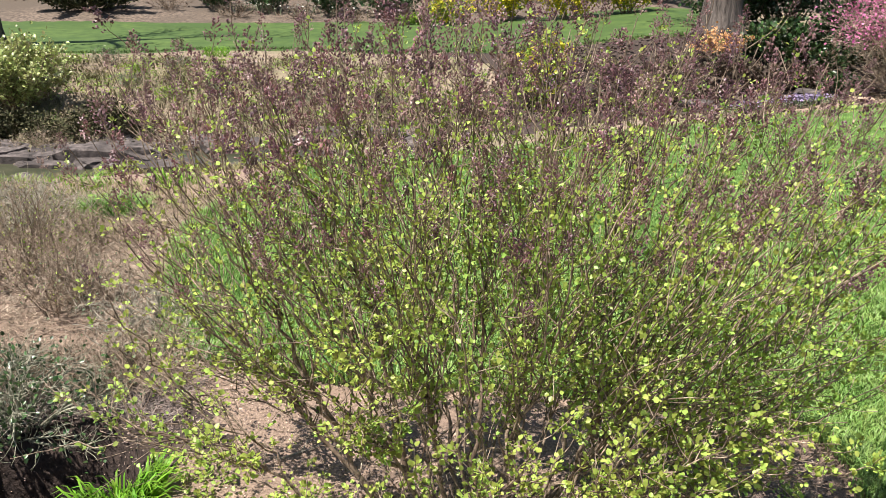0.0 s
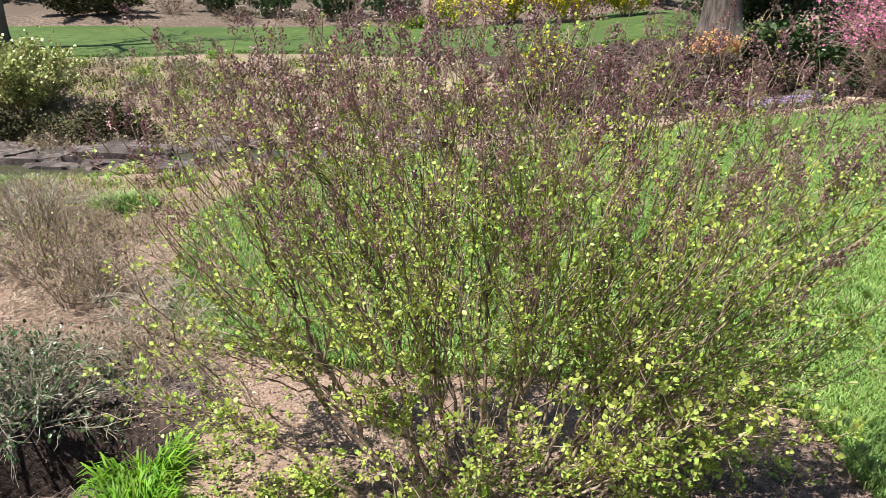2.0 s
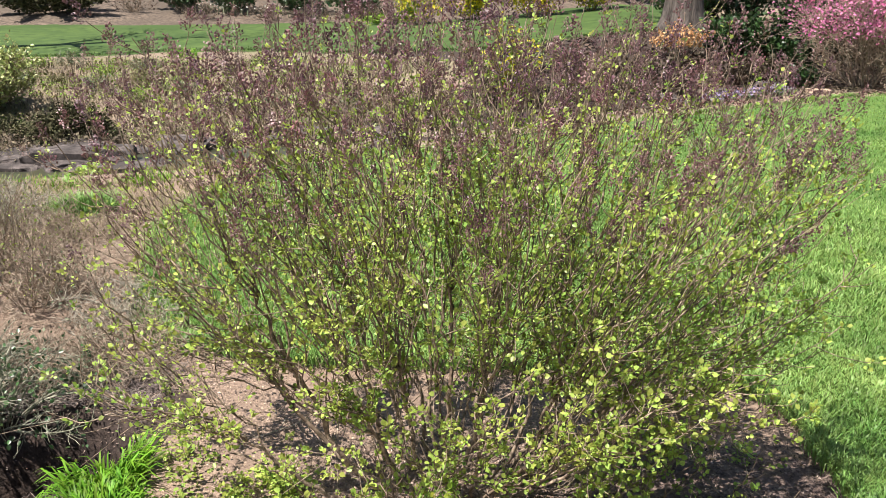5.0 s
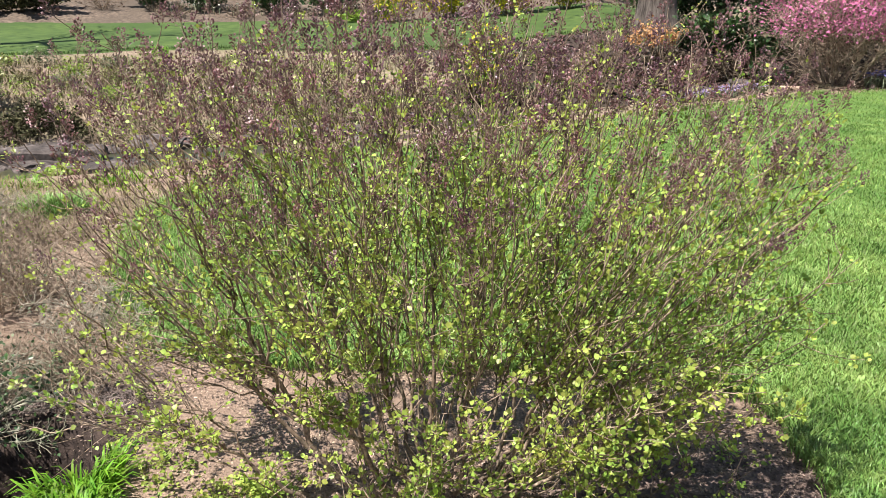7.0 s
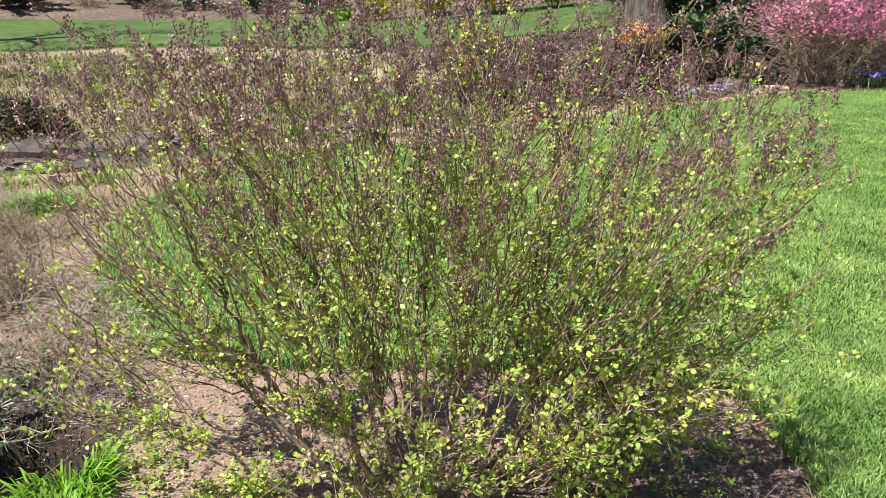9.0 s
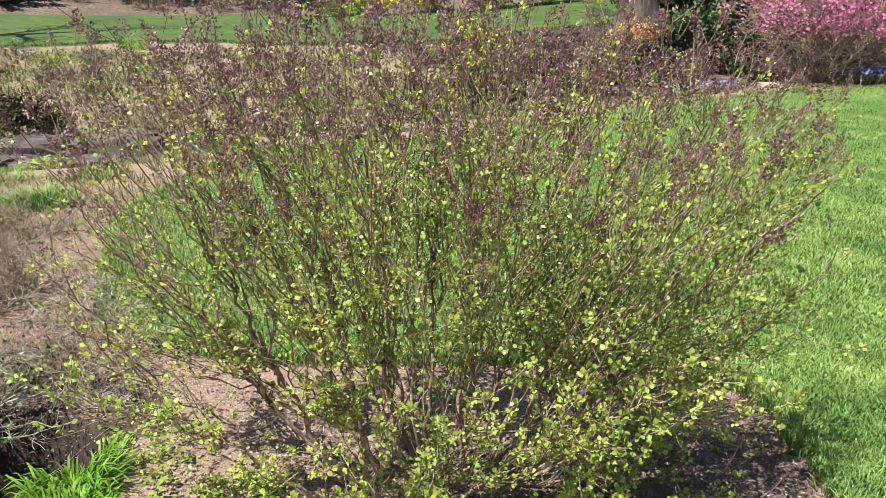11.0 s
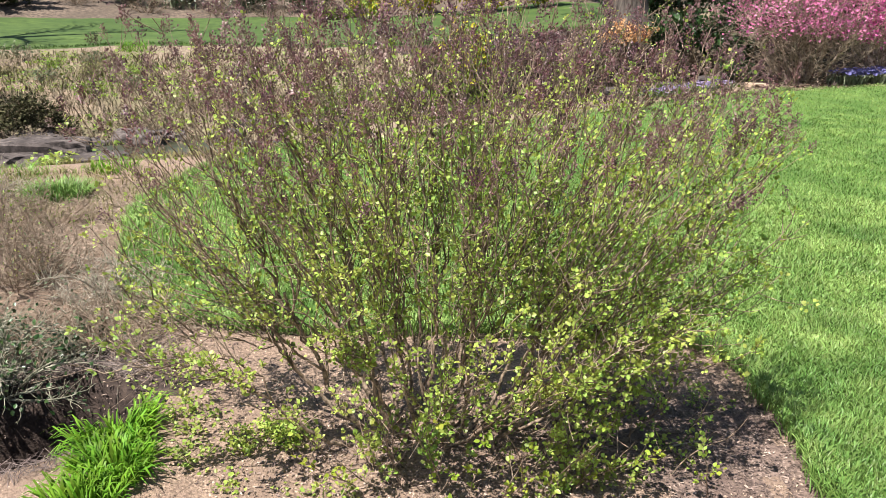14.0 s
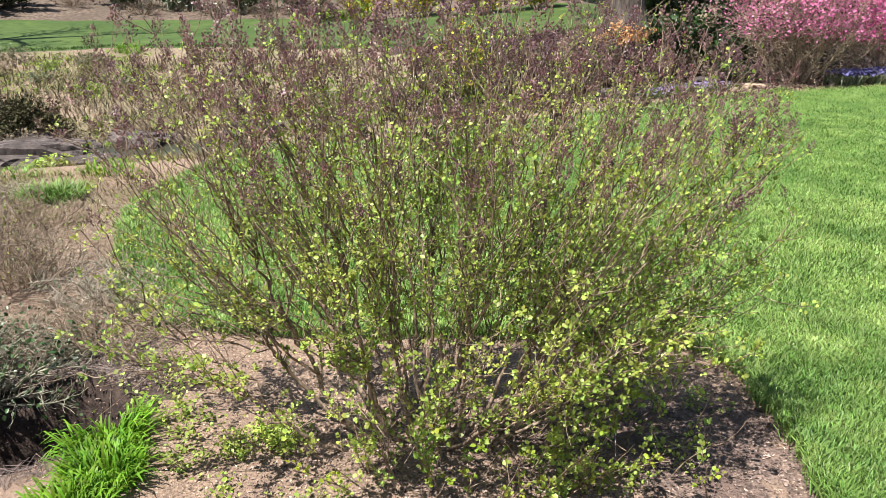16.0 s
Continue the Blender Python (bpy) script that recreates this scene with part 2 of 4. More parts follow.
def curve_through(points, per=10, closed=True):
    """A smooth line through the given points."""
    p = np.array(points, dtype=float)
    n = len(p)
    out = []
    for i in range(n if closed else n - 1):
        a, b, c, d = (p[(i + k) % n] if closed else p[min(max(i + k, 0), n - 1)] for k in (-1, 0, 1, 2))
        for s in np.linspace(0, 1, per, endpoint=False):
            out.append(0.5 * (2 * b + (c - a) * s + (2 * a - 5 * b + 4 * c - d) * s * s + (3 * b - a - 3 * c + d) * s ** 3))
    if not closed:
        out.append(p[-1])
    return np.array(out)


def inside(poly, x, y):
    res = np.zeros(len(x), dtype=bool)
    px, py = poly[:, 0], poly[:, 1]
    qx, qy = np.roll(px, -1), np.roll(py, -1)
    for a, b, c, d in zip(px, py, qx, qy):
        if b == d:
            continue
        hit = ((b > y) != (d > y)) & (x < (c - a) * (y - b) / (d - b) + a)
        res ^= hit
    return res


def edge_distance(poly, x, y):
    """Distance to an outline and the nearest point on it."""
    best = np.full(len(x), 1e9)
    nx, ny = x.copy(), y.copy()
    for (a, b), (c, d) in zip(poly, np.roll(poly, -1, axis=0)):
        l2 = max((c - a) ** 2 + (d - b) ** 2, 1e-9)
        s = np.clip(((x - a) * (c - a) + (y - b) * (d - b)) / l2, 0, 1)
        ex, ey = a + s * (c - a), b + s * (d - b)
        dist = np.hypot(x - ex, y - ey)
        m = dist < best
        best[m], nx[m], ny[m] = dist[m], ex[m], ey[m]
    return best, nx, ny


def grid_mesh(name, xs, ys, mat, lift=0.0, outline=None):
    """The ground's surface over a grid; with an outline only what lies inside it, its rim drawn onto the outline."""
    gx, gy = np.meshgrid(xs, ys)
    nx, ny = len(xs), len(ys)
    x, y = gx.ravel(), gy.ravel()
    idx = np.arange(nx * ny).reshape(ny, nx)
    quads = np.stack([idx[:-1, :-1], idx[:-1, 1:], idx[1:, 1:], idx[1:, :-1]], axis=-1).reshape(-1, 4)
    if outline is not None:
        keep = inside(outline, x[quads].mean(axis=1), y[quads].mean(axis=1))
        quads = quads[keep]
        count = np.bincount(quads.ravel(), minlength=nx * ny)
        rim = np.where((count > 0) & (count < 4))[0]
        _, ex, ey = edge_distance(outline, x[rim], y[rim])
        x, y = x.copy(), y.copy()
        x[rim], y[rim] = ex, ey
        drop = np.full(nx * ny, lift)
        drop[rim] = -0.02
        used = np.where(count > 0)[0]
        back = np.zeros(nx * ny, dtype=int)
        back[used] = np.arange(len(used))
        quads, x, y, lift = back[quads], x[used], y[used], drop[used]
    return mesh_from(name, np.stack([x, y, ground_z(x, y) + lift], axis=1), quads, mat)


def scatter_mesh(name, tv, tf, pos, rot, size, mat, smooth=True):
    """Copies of a small template (tv, tf) joined into one mesh. rot: n x 3 x 3, size: n or n x 3."""
    tv, pos = np.asarray(tv, dtype=float), np.asarray(pos, dtype=float)
    size = np.asarray(size, dtype=float)
    size = size[:, None] * np.ones(3) if size.ndim == 1 else size
    v = np.einsum("nij,nkj->nki", np.asarray(rot), tv[None] * size[:, None, :]) + pos[:, None, :]
    k = len(tv)
    faces = [np.concatenate([np.asarray(f)[None] + (np.arange(len(pos)) * k)[:, None, None]]).reshape(-1, np.asarray(f).shape[1]) for f in tf]
    return mesh_from(name, v.reshape(-1, 3), faces, mat, smooth)


def frames_from(forward, normal):
    """Rotations whose y runs along forward and z near normal."""
    f = forward / np.linalg.norm(forward, axis=1, keepdims=True)
    r = np.cross(f, normal)
    r /= np.maximum(np.linalg.norm(r, axis=1, keepdims=True), 1e-6)
    u = np.cross(r, f)
    return np.stack([r, f, u], axis=2)


def turned(rng, n, tilt=0.5):
    """Random turns about z, then tilted."""
    a = rng.uniform(0, 2 * np.pi, n)
    f = np.stack([np.cos(a), np.sin(a), rng.normal(0, tilt, n)], axis=1)
    up = np.stack([rng.normal(0, tilt, n), rng.normal(0, tilt, n), np.ones(n)], axis=1)
    return frames_from(f, up)


LEAF_V = [(0, 0, 0), (-0.34, 0.30, 0.09), (0.34, 0.30, 0.09), (0, 0.42, -0.02), (-0.30, 0.66, 0.06), (0.30, 0.66, 0.06), (0, 1.0, -0.10)]
LEAF_F = [[(0, 3, 1), (0, 2, 3), (1, 3, 4), (2, 5, 3), (3, 6, 4), (3, 5, 6)]]
CHIP_V = [(-0.5, -0.5, 0), (0.45, -0.4, 0.05), (0.5, 0.35, 0), (-0.3, 0.55, 0.1), (0, 0, 0.18)]
CHIP_F = [[(0, 1, 4), (1, 2, 4), (2, 3, 4), (3, 0, 4)]]
PETAL_V = [(0, 0, 0), (0.5, 0.2, 0.25), (0.15, 0.5, 0.3), (-0.4, 0.4, 0.25), (-0.5, -0.15, 0.28), (-0.1, -0.5, 0.25), (0.35, -0.4, 0.3)]
PETAL_F = [[(0, 1, 2), (0, 2, 3), (0, 3, 4), (0, 4, 5), (0, 5, 6), (0, 6, 1)]]


def blades(name, rng, x, y, z, tall, wide, lean, mat, origin=(0, 0, 0), azimuth=None):
    """Grass or strap leaves: two sections each, bending over."""
    n = len(x)
    a = rng.uniform(0, 2 * np.pi, n) if azimuth is None else azimuth
    tall, wide, lean = (np.broadcast_to(np.asarray(v, dtype=float), (n,)) for v in (tall, wide, lean))
    f = np.stack([np.cos(a), np.sin(a)], axis=1)
    face = a + rng.normal(np.pi / 2, 0.5, n)
    s = np.stack([np.cos(face), np.sin(face)], axis=1) * wide[:, None] / 2
    p = np.stack([x, y], axis=1) - np.asarray(origin[:2])
    z = z - origin[2]
    rows = []
    for h, out, k in ((0, 0, 0.8), (0.55, 0.28, 1.0), (0.9, 0.7, 0.6)):
        c = p + f * (lean * tall * out)[:, None]
        zz = (z + tall * h * (1 - 0.12 * lean * out))[:, None]
        rows += [np.hstack([c - s * k, zz]), np.hstack([c + s * k, zz])]
    tip = np.hstack([p + f * (lean * tall * 1.12)[:, None], (z + tall * np.maximum(1 - 0.42 * lean ** 1.5, 0.1))[:, None]])
    v = np.stack(rows + [tip], axis=1).reshape(-1, 3)
    b = (np.arange(n) * 7)[:, None]
    quads = np.concatenate([b + np.array([[0, 1, 3, 2]]), b + np.array([[2, 3, 5, 4]])])
    return mesh_from(name, v, [quads, b + np.array([[4, 5, 6]])], mat)


class Wood:
    """Collects tapered tubes into one mesh."""

    def __init__(self):
        self.v, self.f, self.t = [], [], []

    def tube(self, pts, r0, r1, sides=5):
        n = len(pts)
        first = len(self.v)
        if first:
            # a side shoot is grown onto the nearest point of the wood before it
            at = np.array([tuple(v) for v in self.v]) - np.array(tuple(pts[0]))
            self.f.append((int(np.argmin((at * at).sum(axis=1))), first, first + 1, first + 2))
        ref = Vector((0.31, 0.17, 0.93))
        for i, p in enumerate(pts):
            d = (pts[min(i + 1, n - 1)] - pts[max(i - 1, 0)]).normalized()
            a = d.cross(ref)
            if a.length < 0.05:
                a = d.cross(Vector((1, 0, 0)))
            a.normalize()
            b = d.cross(a)
            r = r0 + (r1 - r0) * i / (n - 1)
            for k in range(sides):
                ang = 2 * math.pi * k / sides
                self.v.append(p + a * (r * math.cos(ang)) + b * (r * math.sin(ang)))
        for i in range(n - 1):
            for k in range(sides):
                q = first + i * sides
                self.f.append((q + k, q + (k + 1) % sides, q + sides + (k + 1) % sides, q + sides + k))

    def mesh(self, name, mat):
        return mesh_from(name, [tuple(v) for v in self.v], np.array(self.f), mat)


def shoot(rnd, p, d, length, steps, rise=0.25, wobble=0.12):
    """A wandering line that turns upwards."""
    pts = [p.copy()]
    d = d.normalized()
    for _ in range(steps):
        d = (d + Vector((rnd.gauss(0, wobble), rnd.gauss(0, wobble), rnd.gauss(0, wobble) + rise / steps))).normalized()
        p = p + d * (length / steps)
        pts.append(p.copy())
    return pts


def aside(rnd, d, angle):
    """d turned away by an angle, to a random side."""
    side = d.cross(Vector((rnd.gauss(0, 1), rnd.gauss(0, 1), rnd.gauss(0, 1))))
    side.normalize()
    return (d * math.cos(angle) + side * math.sin(angle)).normalized()


# ---- ground, lawns, stream ----
def steps(*parts):
    """Grid lines: (start, end, step) stretches and single far lines."""
    out = []
    for p in parts:
        out += [p] if not isinstance(p, tuple) else list(np.arange(p[0], p[1], p[2]))
    return np.array(sorted(out))


GX = steps(-600, -250, -120, -70, -45, (-34, -14, 1.0), (-14, -4, 0.2), (-4, -2.6, 0.07), (-2.6, -1.2, 0.035), (-1.2, 3, 0.07), (3, 12, 0.25), (12, 30, 1.0), 34, 45, 70, 120, 250, 600)
GY = steps(-600, -250, -120, -60, -30, -16, -9, (-6, -2, 0.4), (-2, -0.9, 0.07), (-0.9, 0.1, 0.035), (0.1, 3, 0.07), (3, 18, 0.16), (18, 36, 0.5), 40, 50, 70, 120, 250, 600)
ground = new("ground", grid_mesh("ground", GX, GY, M_SOIL))
tagged(ground, "sandy tan soil with bare bed and dry bank beside a stream", "ground", kind="structure")
# the bank's dry cover is a second material on the faces beyond the near bed
ground.data.materials.append(M_BANK)
ground.data.materials.append(M_MULCH_SHADE)
ground.data.materials.append(M_SLOPE)
ground.data.materials.append(M_MULCH)
cx = np.zeros(len(ground.data.polygons) * 3)
ground.data.polygons.foreach_get("center", cx)
cx = cx.reshape(-1, 3)
d_mid, w_mid = stream_side(cx[:, 0], cx[:, 1])
patch = np.where(d_mid > -1.2, 1, 0)
patch[d_mid > w_mid + 7.9] = 3
patch[(cx[:, 0] > -0.9 + 2.4 * (lattice(cx[:, 0] * 1.7, cx[:, 1] * 1.7, 12) - 0.5)) & (d_mid > -0.6) & (d_mid < w_mid + 1.0) & (cx[:, 1] < 17)] = 2
patch[(np.hypot((cx[:, 0] - 1.0) / 0.52, (cx[:, 1] + 0.74) / 0.42) + 0.7 * (lattice(cx[:, 0] * 7, cx[:, 1] * 7, 14) - 0.5)) < 0.9] = 4
# shade under the arching shrub put into the ground's colour, over dark mulch
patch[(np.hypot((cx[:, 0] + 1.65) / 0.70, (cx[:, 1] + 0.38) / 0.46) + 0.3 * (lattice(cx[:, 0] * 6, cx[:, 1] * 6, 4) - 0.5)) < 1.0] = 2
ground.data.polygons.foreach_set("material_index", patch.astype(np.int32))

LAWN = curve_through([(2.4, -7), (1.62, -3.2), (1.42, -1.7), (1.43, -1.1), (1.48, -0.64), (1.47, -0.2), (1.30, 0.06), (0.5, 0.16), (-0.6, 0.15), (-1.09, 0.26), (-1.42, 0.42),
                      (-1.75, 1.1), (-2.0, 1.9), (-2.05, 2.7), (-1.7, 4.2), (-0.3, 6.3), (2.4, 8.1), (4.9, 8.9), (6.4, 9.75), (8.1, 10.35), (12, 12), (22, 16), (26, 4), (18, -8)], 16)
LAWN[:, 0] += 0.05 * (lattice(LAWN[:, 0] * 7, LAWN[:, 1] * 7, 2) - 0.5)
lawn_near = new("lawn_near", grid_mesh("lawn_near", steps((-2.6, 3, 0.06), (3, 27, 0.15)), steps((-8.5, -2, 0.3), (-2, 3, 0.06), (3, 17, 0.15)), M_TURF, 0.022, LAWN))
tagged(lawn_near, "bright green mown lawn beside the planting bed", "lawn", kind="structure")

rng = np.random.default_rng(11)


def sown(rng, n, x0, x1, y0, y1, outline):
    x, y = rng.uniform(x0, x1, n), rng.uniform(y0, y1, n)
    k = inside(outline, x, y)
    return x[k], y[k]


bx, by, bt, bw = [], [], [], []
for n, x0, x1, y0, y1, tall, wide in ((60000, 1.3, 2.6, -1.5, 0.6, 0.05, 0.0045), (52000, 1.2, 3.6, 0.6, 2.6, 0.05, 0.006), (60000, -2.5, 1.3, 0.0, 3.0, 0.045, 0.005),
                                      (90000, -2.3, 6.5, 2.6, 6.5, 0.035, 0.006), (30000, 2.3, 4.2, -1.9, 0.8, 0.05, 0.008), (26000, 1.3, 7.5, -6.5, 1.2, 0.05, 0.014), (26000, 3.2, 11.0, 0.4, 7.5, 0.04, 0.009), (80000, 0.5, 12.0, 6.0, 12.0, 0.03, 0.008)):
    x, y = sown(rng, n, x0, x1, y0, y1, LAWN)
    bx.append(x), by.append(y)
    bt.append(tall * rng.uniform(0.55, 1.15, len(x))), bw.append(np.full(len(x), wide))
bx, by, bt, bw = (np.concatenate(v) for v in (bx, by, bt, bw))
edge, _, _ = edge_distance(LAWN, bx, by)
bt *= 1 + 1.3 * np.exp(-edge / 0.06) * rng.uniform(0, 1, len(bx))
i = rng.integers(0, len(LAWN), 26000)
rim_x, rim_y = LAWN[i, 0] + rng.normal(0, 0.022, len(i)), LAWN[i, 1] + rng.normal(0, 0.022, len(i))
nxt = LAWN[(i + 1) % len(LAWN)] - LAWN[i]
slide = rng.uniform(0, 1, len(i))
rim_x, rim_y = rim_x + nxt[:, 0] * slide, rim_y + nxt[:, 1] * slide
k = (rim_y < 9.5) & (rim_y > -5) & (rim_x < 9) & (rim_x > -2.7)
bx, by = np.concatenate([bx, rim_x[k]]), np.concatenate([by, rim_y[k]])
bt, bw = np.concatenate([bt, rng.uniform(0.03, 0.085, k.sum())]), np.concatenate([bw, np.where(rim_y[k] < 1, 0.005, 0.006)])
grass = new("lawn_grass", blades("lawn_grass", rng, bx, by, ground_z(bx, by) + 0.015, bt, bw, rng.uniform(0.15, 0.9, len(bx)), M_BLADE))
tagged(grass, "short bright green grass blades of the mown lawn", "grass", kind="stuff")

# far lawn strip on the terrace beyond the stream
fx = np.array([-34, -26, -18, -12, -8, -5, -3, -1.2, 0.2, 1.6, 3.0, 4.2, 5.4])
fy0 = np.interp(fx, STREAM_X, STREAM_Y) + stream_side(fx, fx)[1]
far_poly = np.concatenate([np.stack([fx, fy0 + 0.25], axis=1), np.stack([fx, fy0 + 8.2], axis=1)[::-1]])
far_poly[:, 1] += 0.25 * np.sin(far_poly[:, 0] * 0.9)
lawn_far = new("lawn_far", grid_mesh("lawn_far", steps((-34, 6, 0.25)), steps((8, 31, 0.2)), M_FARTURF, 0.03, far_poly))
tagged(lawn_far, "green lawn strip on the terrace beyond the stream", "lawn", kind="structure")
x = rng.uniform(-20, 5.2, 5000)
y = np.interp(x, fx, fy0) + 0.25 + 0.25 * np.sin(x * 0.9) + np.abs(rng.normal(0, 0.12, 5000))
fg = new("lawn_grass", blades("far_grass", rng, x, y, ground_z(x, y) + 0.028, 0.06 * rng.uniform(0.5, 1.3, len(x)), 0.012, rng.uniform(0.1, 0.8, len(x)), M_FARBLADE))
tagged(fg, "tufted green grass along the far lawn's edge", "grass", kind="stuff")

# stream water in the hollow
wx = np.linspace(-14, -1.5, 60)
wy = np.interp(wx, STREAM_X, STREAM_Y)
wv = np.concatenate([np.stack([wx, wy + s, np.full_like(wx, -0.70)], axis=1) for s in (-1.15, 0.4)])
k = np.arange(59)
water = new("water", mesh_from("water", wv, np.stack([k, k + 1, k + 61, k + 60], axis=1), M_WATER))
tagged(water, "shallow brown stream water between dark rocks", "stream", kind="structure")


# ---- the lilac in the middle ----
def grouped(rng, points, count):
    """Sorts points into that many groups by nearness; gives each point's group."""
    mid = points[rng.choice(len(points), count, replace=False)].copy()
    for _ in range(14):
        own = ((points[:, None, :] - mid[None]) ** 2).sum(axis=2).argmin(axis=1)
        for g in range(count):
            if (own == g).any():
                mid[g] = points[own == g].mean(axis=0)
    return own


def limb_line(rnd, p, way, e, steps, upright=0.5, wander=0.006):
    """A gently bent line from p, leaving along way and arriving at e turned upwards."""
    long = (e - p).length
    a = p + way.normalized() * (long * 0.30)
    b = e - ((e - p).normalized() + Vector((0, 0, upright))).normalized() * (long * 0.30)
    pts = []
    for i in range(steps + 1):
        u = i / steps
        q = p * (1 - u) ** 3 + a * (3 * u * (1 - u) ** 2) + b * (3 * u * u * (1 - u)) + e * u ** 3
        k = wander * (0 if i == 0 else 1)
        pts.append(q + Vector((rnd.gauss(0, k), rnd.gauss(0, k), rnd.gauss(0, k * 0.6))))
    return pts


def lilac(x0, y0):
    rnd, rng = random.Random(5), np.random.default_rng(5)
    thing = base_at("lilac_shrub", x0, y0, gz(x0, y0), "bushy lilac shrub with young yellow-green leaves and dark purple buds", "shrub")
    leaf_p, leaf_d, leaf_s, tips = [], [], [], []

    def leaves(p, d, share=1.0, scale=1.0):
        """A pair of small leaves at one node, often with a young shoot's leaves between them."""
        z = p.z
        keep = float(np.interp(z, (0.0, 0.25, 0.5, 0.95, 1.15, 1.35, 1.6), (0.6, 0.6, 0.66, 0.85, 0.80, 0.48, 0.26)))
        if rnd.random() > keep * share * float(np.interp(p.x, (-1.0, -0.6, 0.0, 0.7), (0.32, 0.5, 0.8, 0.74))):
            return
        size = float(np.interp(z, (0.0, 0.35, 0.7, 1.05, 1.4), (0.0155, 0.0145, 0.0125, 0.0112, 0.0085)))
        side = d.cross(Vector((rnd.gauss(0, 1), rnd.gauss(0, 1), rnd.gauss(0, 1)))).normalized()
        ways = [side, -side] + [aside(rnd, d, rnd.uniform(0.3, 1.0)) for _ in range(rnd.choice((1, 2, 4, 5, 7)))]
        for w in ways:
            leaf_p.append(p + w * rnd.uniform(0.002, 0.018)), leaf_d.append((w + d * rnd.uniform(0.2, 0.8) + Vector((0, 0, 0.15))).normalized())
            leaf_s.append(size * scale * rnd.choice((0.5, 0.7, 0.85, 1.0, 1.15, 1.4)))

    def spread(phi, rho, z):
        wide = float(np.interp(z, (0.25, 0.6, 1.4), (0.72, 1.0, 0.98)))
        s = math.sin(phi)
        return (math.cos(phi) * rho * 1.24 * wide, s * rho * (0.64 if s < 0 else 0.56) * wide, z)

    # where the shoots end: the flat-domed top, the flanks, and the inside
    ends = []
    for i in range(250):
        rho = math.sqrt((i + 0.5) / 250)
        ends.append(spread(i * 2.39996, rho, 1.60 - 0.27 * rho ** 2.6 + rnd.uniform(-0.2, 0.05)))
    for i in range(130):
        ends.append(spread(i * 2.39996 + 0.7, rnd.uniform(0.88, 1.06), rnd.uniform(0.42, 1.25)))
    for i in range(150):
        ends.append(spread(i * 2.39996 + 1.9, math.sqrt(rnd.uniform(0.04, 0.9)), rnd.uniform(0.5, 1.2)))
    for i in range(20):
        ends.append((rnd.uniform(-1.3, -0.75) if i % 5 < 2 else rnd.uniform(0.7, 1.08), rnd.uniform(-0.45, 0.3), rnd.uniform(0.4, 0.8)))
    ends = np.array([e for e in ends if e[0] > -0.55 or rnd.random() < 0.68])
    way = ends - np.array((0, 0, -0.3))
    way /= np.linalg.norm(way, axis=1, keepdims=True)
    own = grouped(rng, way, 30)

    for g in sorted(set(own.tolist())):
        mine = ends[own == g]
        mid = Vector(mine.mean(axis=0))
        out = Vector((mid.x, mid.y * 1.4, 0))
        lean = min(out.length, 1.0)
        b = Vector((mid.x * 0.17 + rnd.gauss(0, 0.03), mid.y * 0.14 + rnd.gauss(0, 0.025), -0.03))
        e = b.lerp(mid, 0.56)
        pts = limb_line(rnd, b, Vector((out.x * 1.1, out.y, 0.22 + 0.6 * (1 - lean))), e, 12, 0.3, 0.007)
        thick = rnd.uniform(0.0058, 0.0095) * (0.72 + 0.025 * len(mine))
        wood = Wood()
        wood.tube(pts, thick, thick * 0.42, 7)
        for j in range(3, 13):
            leaves(pts[j], (pts[j] - pts[j - 1]).normalized(), 0.45)
        stem = under("stem", wood.mesh("lilac_stem", M_STEM), thing)
        subs = max(2, round(len(mine) / 4.2))
        sub_own = grouped(rng, mine, subs)
        for h in sorted(set(sub_own.tolist())):
            its = mine[sub_own == h]
            far = Vector(its.mean(axis=0))
            k = rnd.choice((5, 6, 7, 8, 9, 10, 11))
            near = pts[k]
            second = limb_line(rnd, near, aside(rnd, (pts[min(k + 1, 12)] - pts[k - 1]).normalized(), 0.6), near.lerp(far, 0.55), 9, 0.4, 0.012)
            r2 = thick * rnd.uniform(0.34, 0.48)
            wood = Wood()
            wood.tube(second, r2, r2 * 0.5, 6)
            for j in range(2, 10):
                leaves(second[j], (second[j] - second[j - 1]).normalized(), 0.7)
            under("branch", wood.mesh("lilac_branch", M_STEM), stem)
            for t in its:
                k = rnd.choice((2, 3, 4, 5, 6, 7, 8, 9))
                third = limb_line(rnd, second[k], aside(rnd, (second[min(k + 1, 9)] - second[k - 1]).normalized(), 0.5), Vector(t), 10, 0.6, 0.010)
                wood = Wood()
                wood.tube(third, 0.0030, 0.0013, 5)
                for j in range(1, 11):
                    d = (third[j] - third[j - 1]).normalized()
                    leaves(third[j], d, 0.85)
                    leaves(third[j].lerp(third[j - 1], rnd.uniform(0.35, 0.65)), d, 0.75)
                    if j > 1 and rnd.random() < 0.6:
                        tw = shoot(rnd, third[j].lerp(third[j - 1], rnd.random()), aside(rnd, d, rnd.uniform(0.55, 1.15)), rnd.uniform(0.06, 0.24) * (1.3 - 0.06 * j), 5, rise=0.5 if third[j].z < 0.9 else 1.1, wobble=0.12)
                        wood.tube(tw, 0.0015, 0.0009, 4)
                        for q in range(1, 6):
                            leaves(tw[q], (tw[q] - tw[q - 1]).normalized(), 0.68)
                        tips.append((tw[-1], (tw[-1] - tw[-2]).normalized()))
                tips.append((third[-1], (third[-1] - third[-2]).normalized()))
                tips.append((third[-2], aside(rnd, (third[-1] - third[-2]).normalized(), 0.6)))
                under("branch", wood.mesh("lilac_branch", M_TWIG), stem)

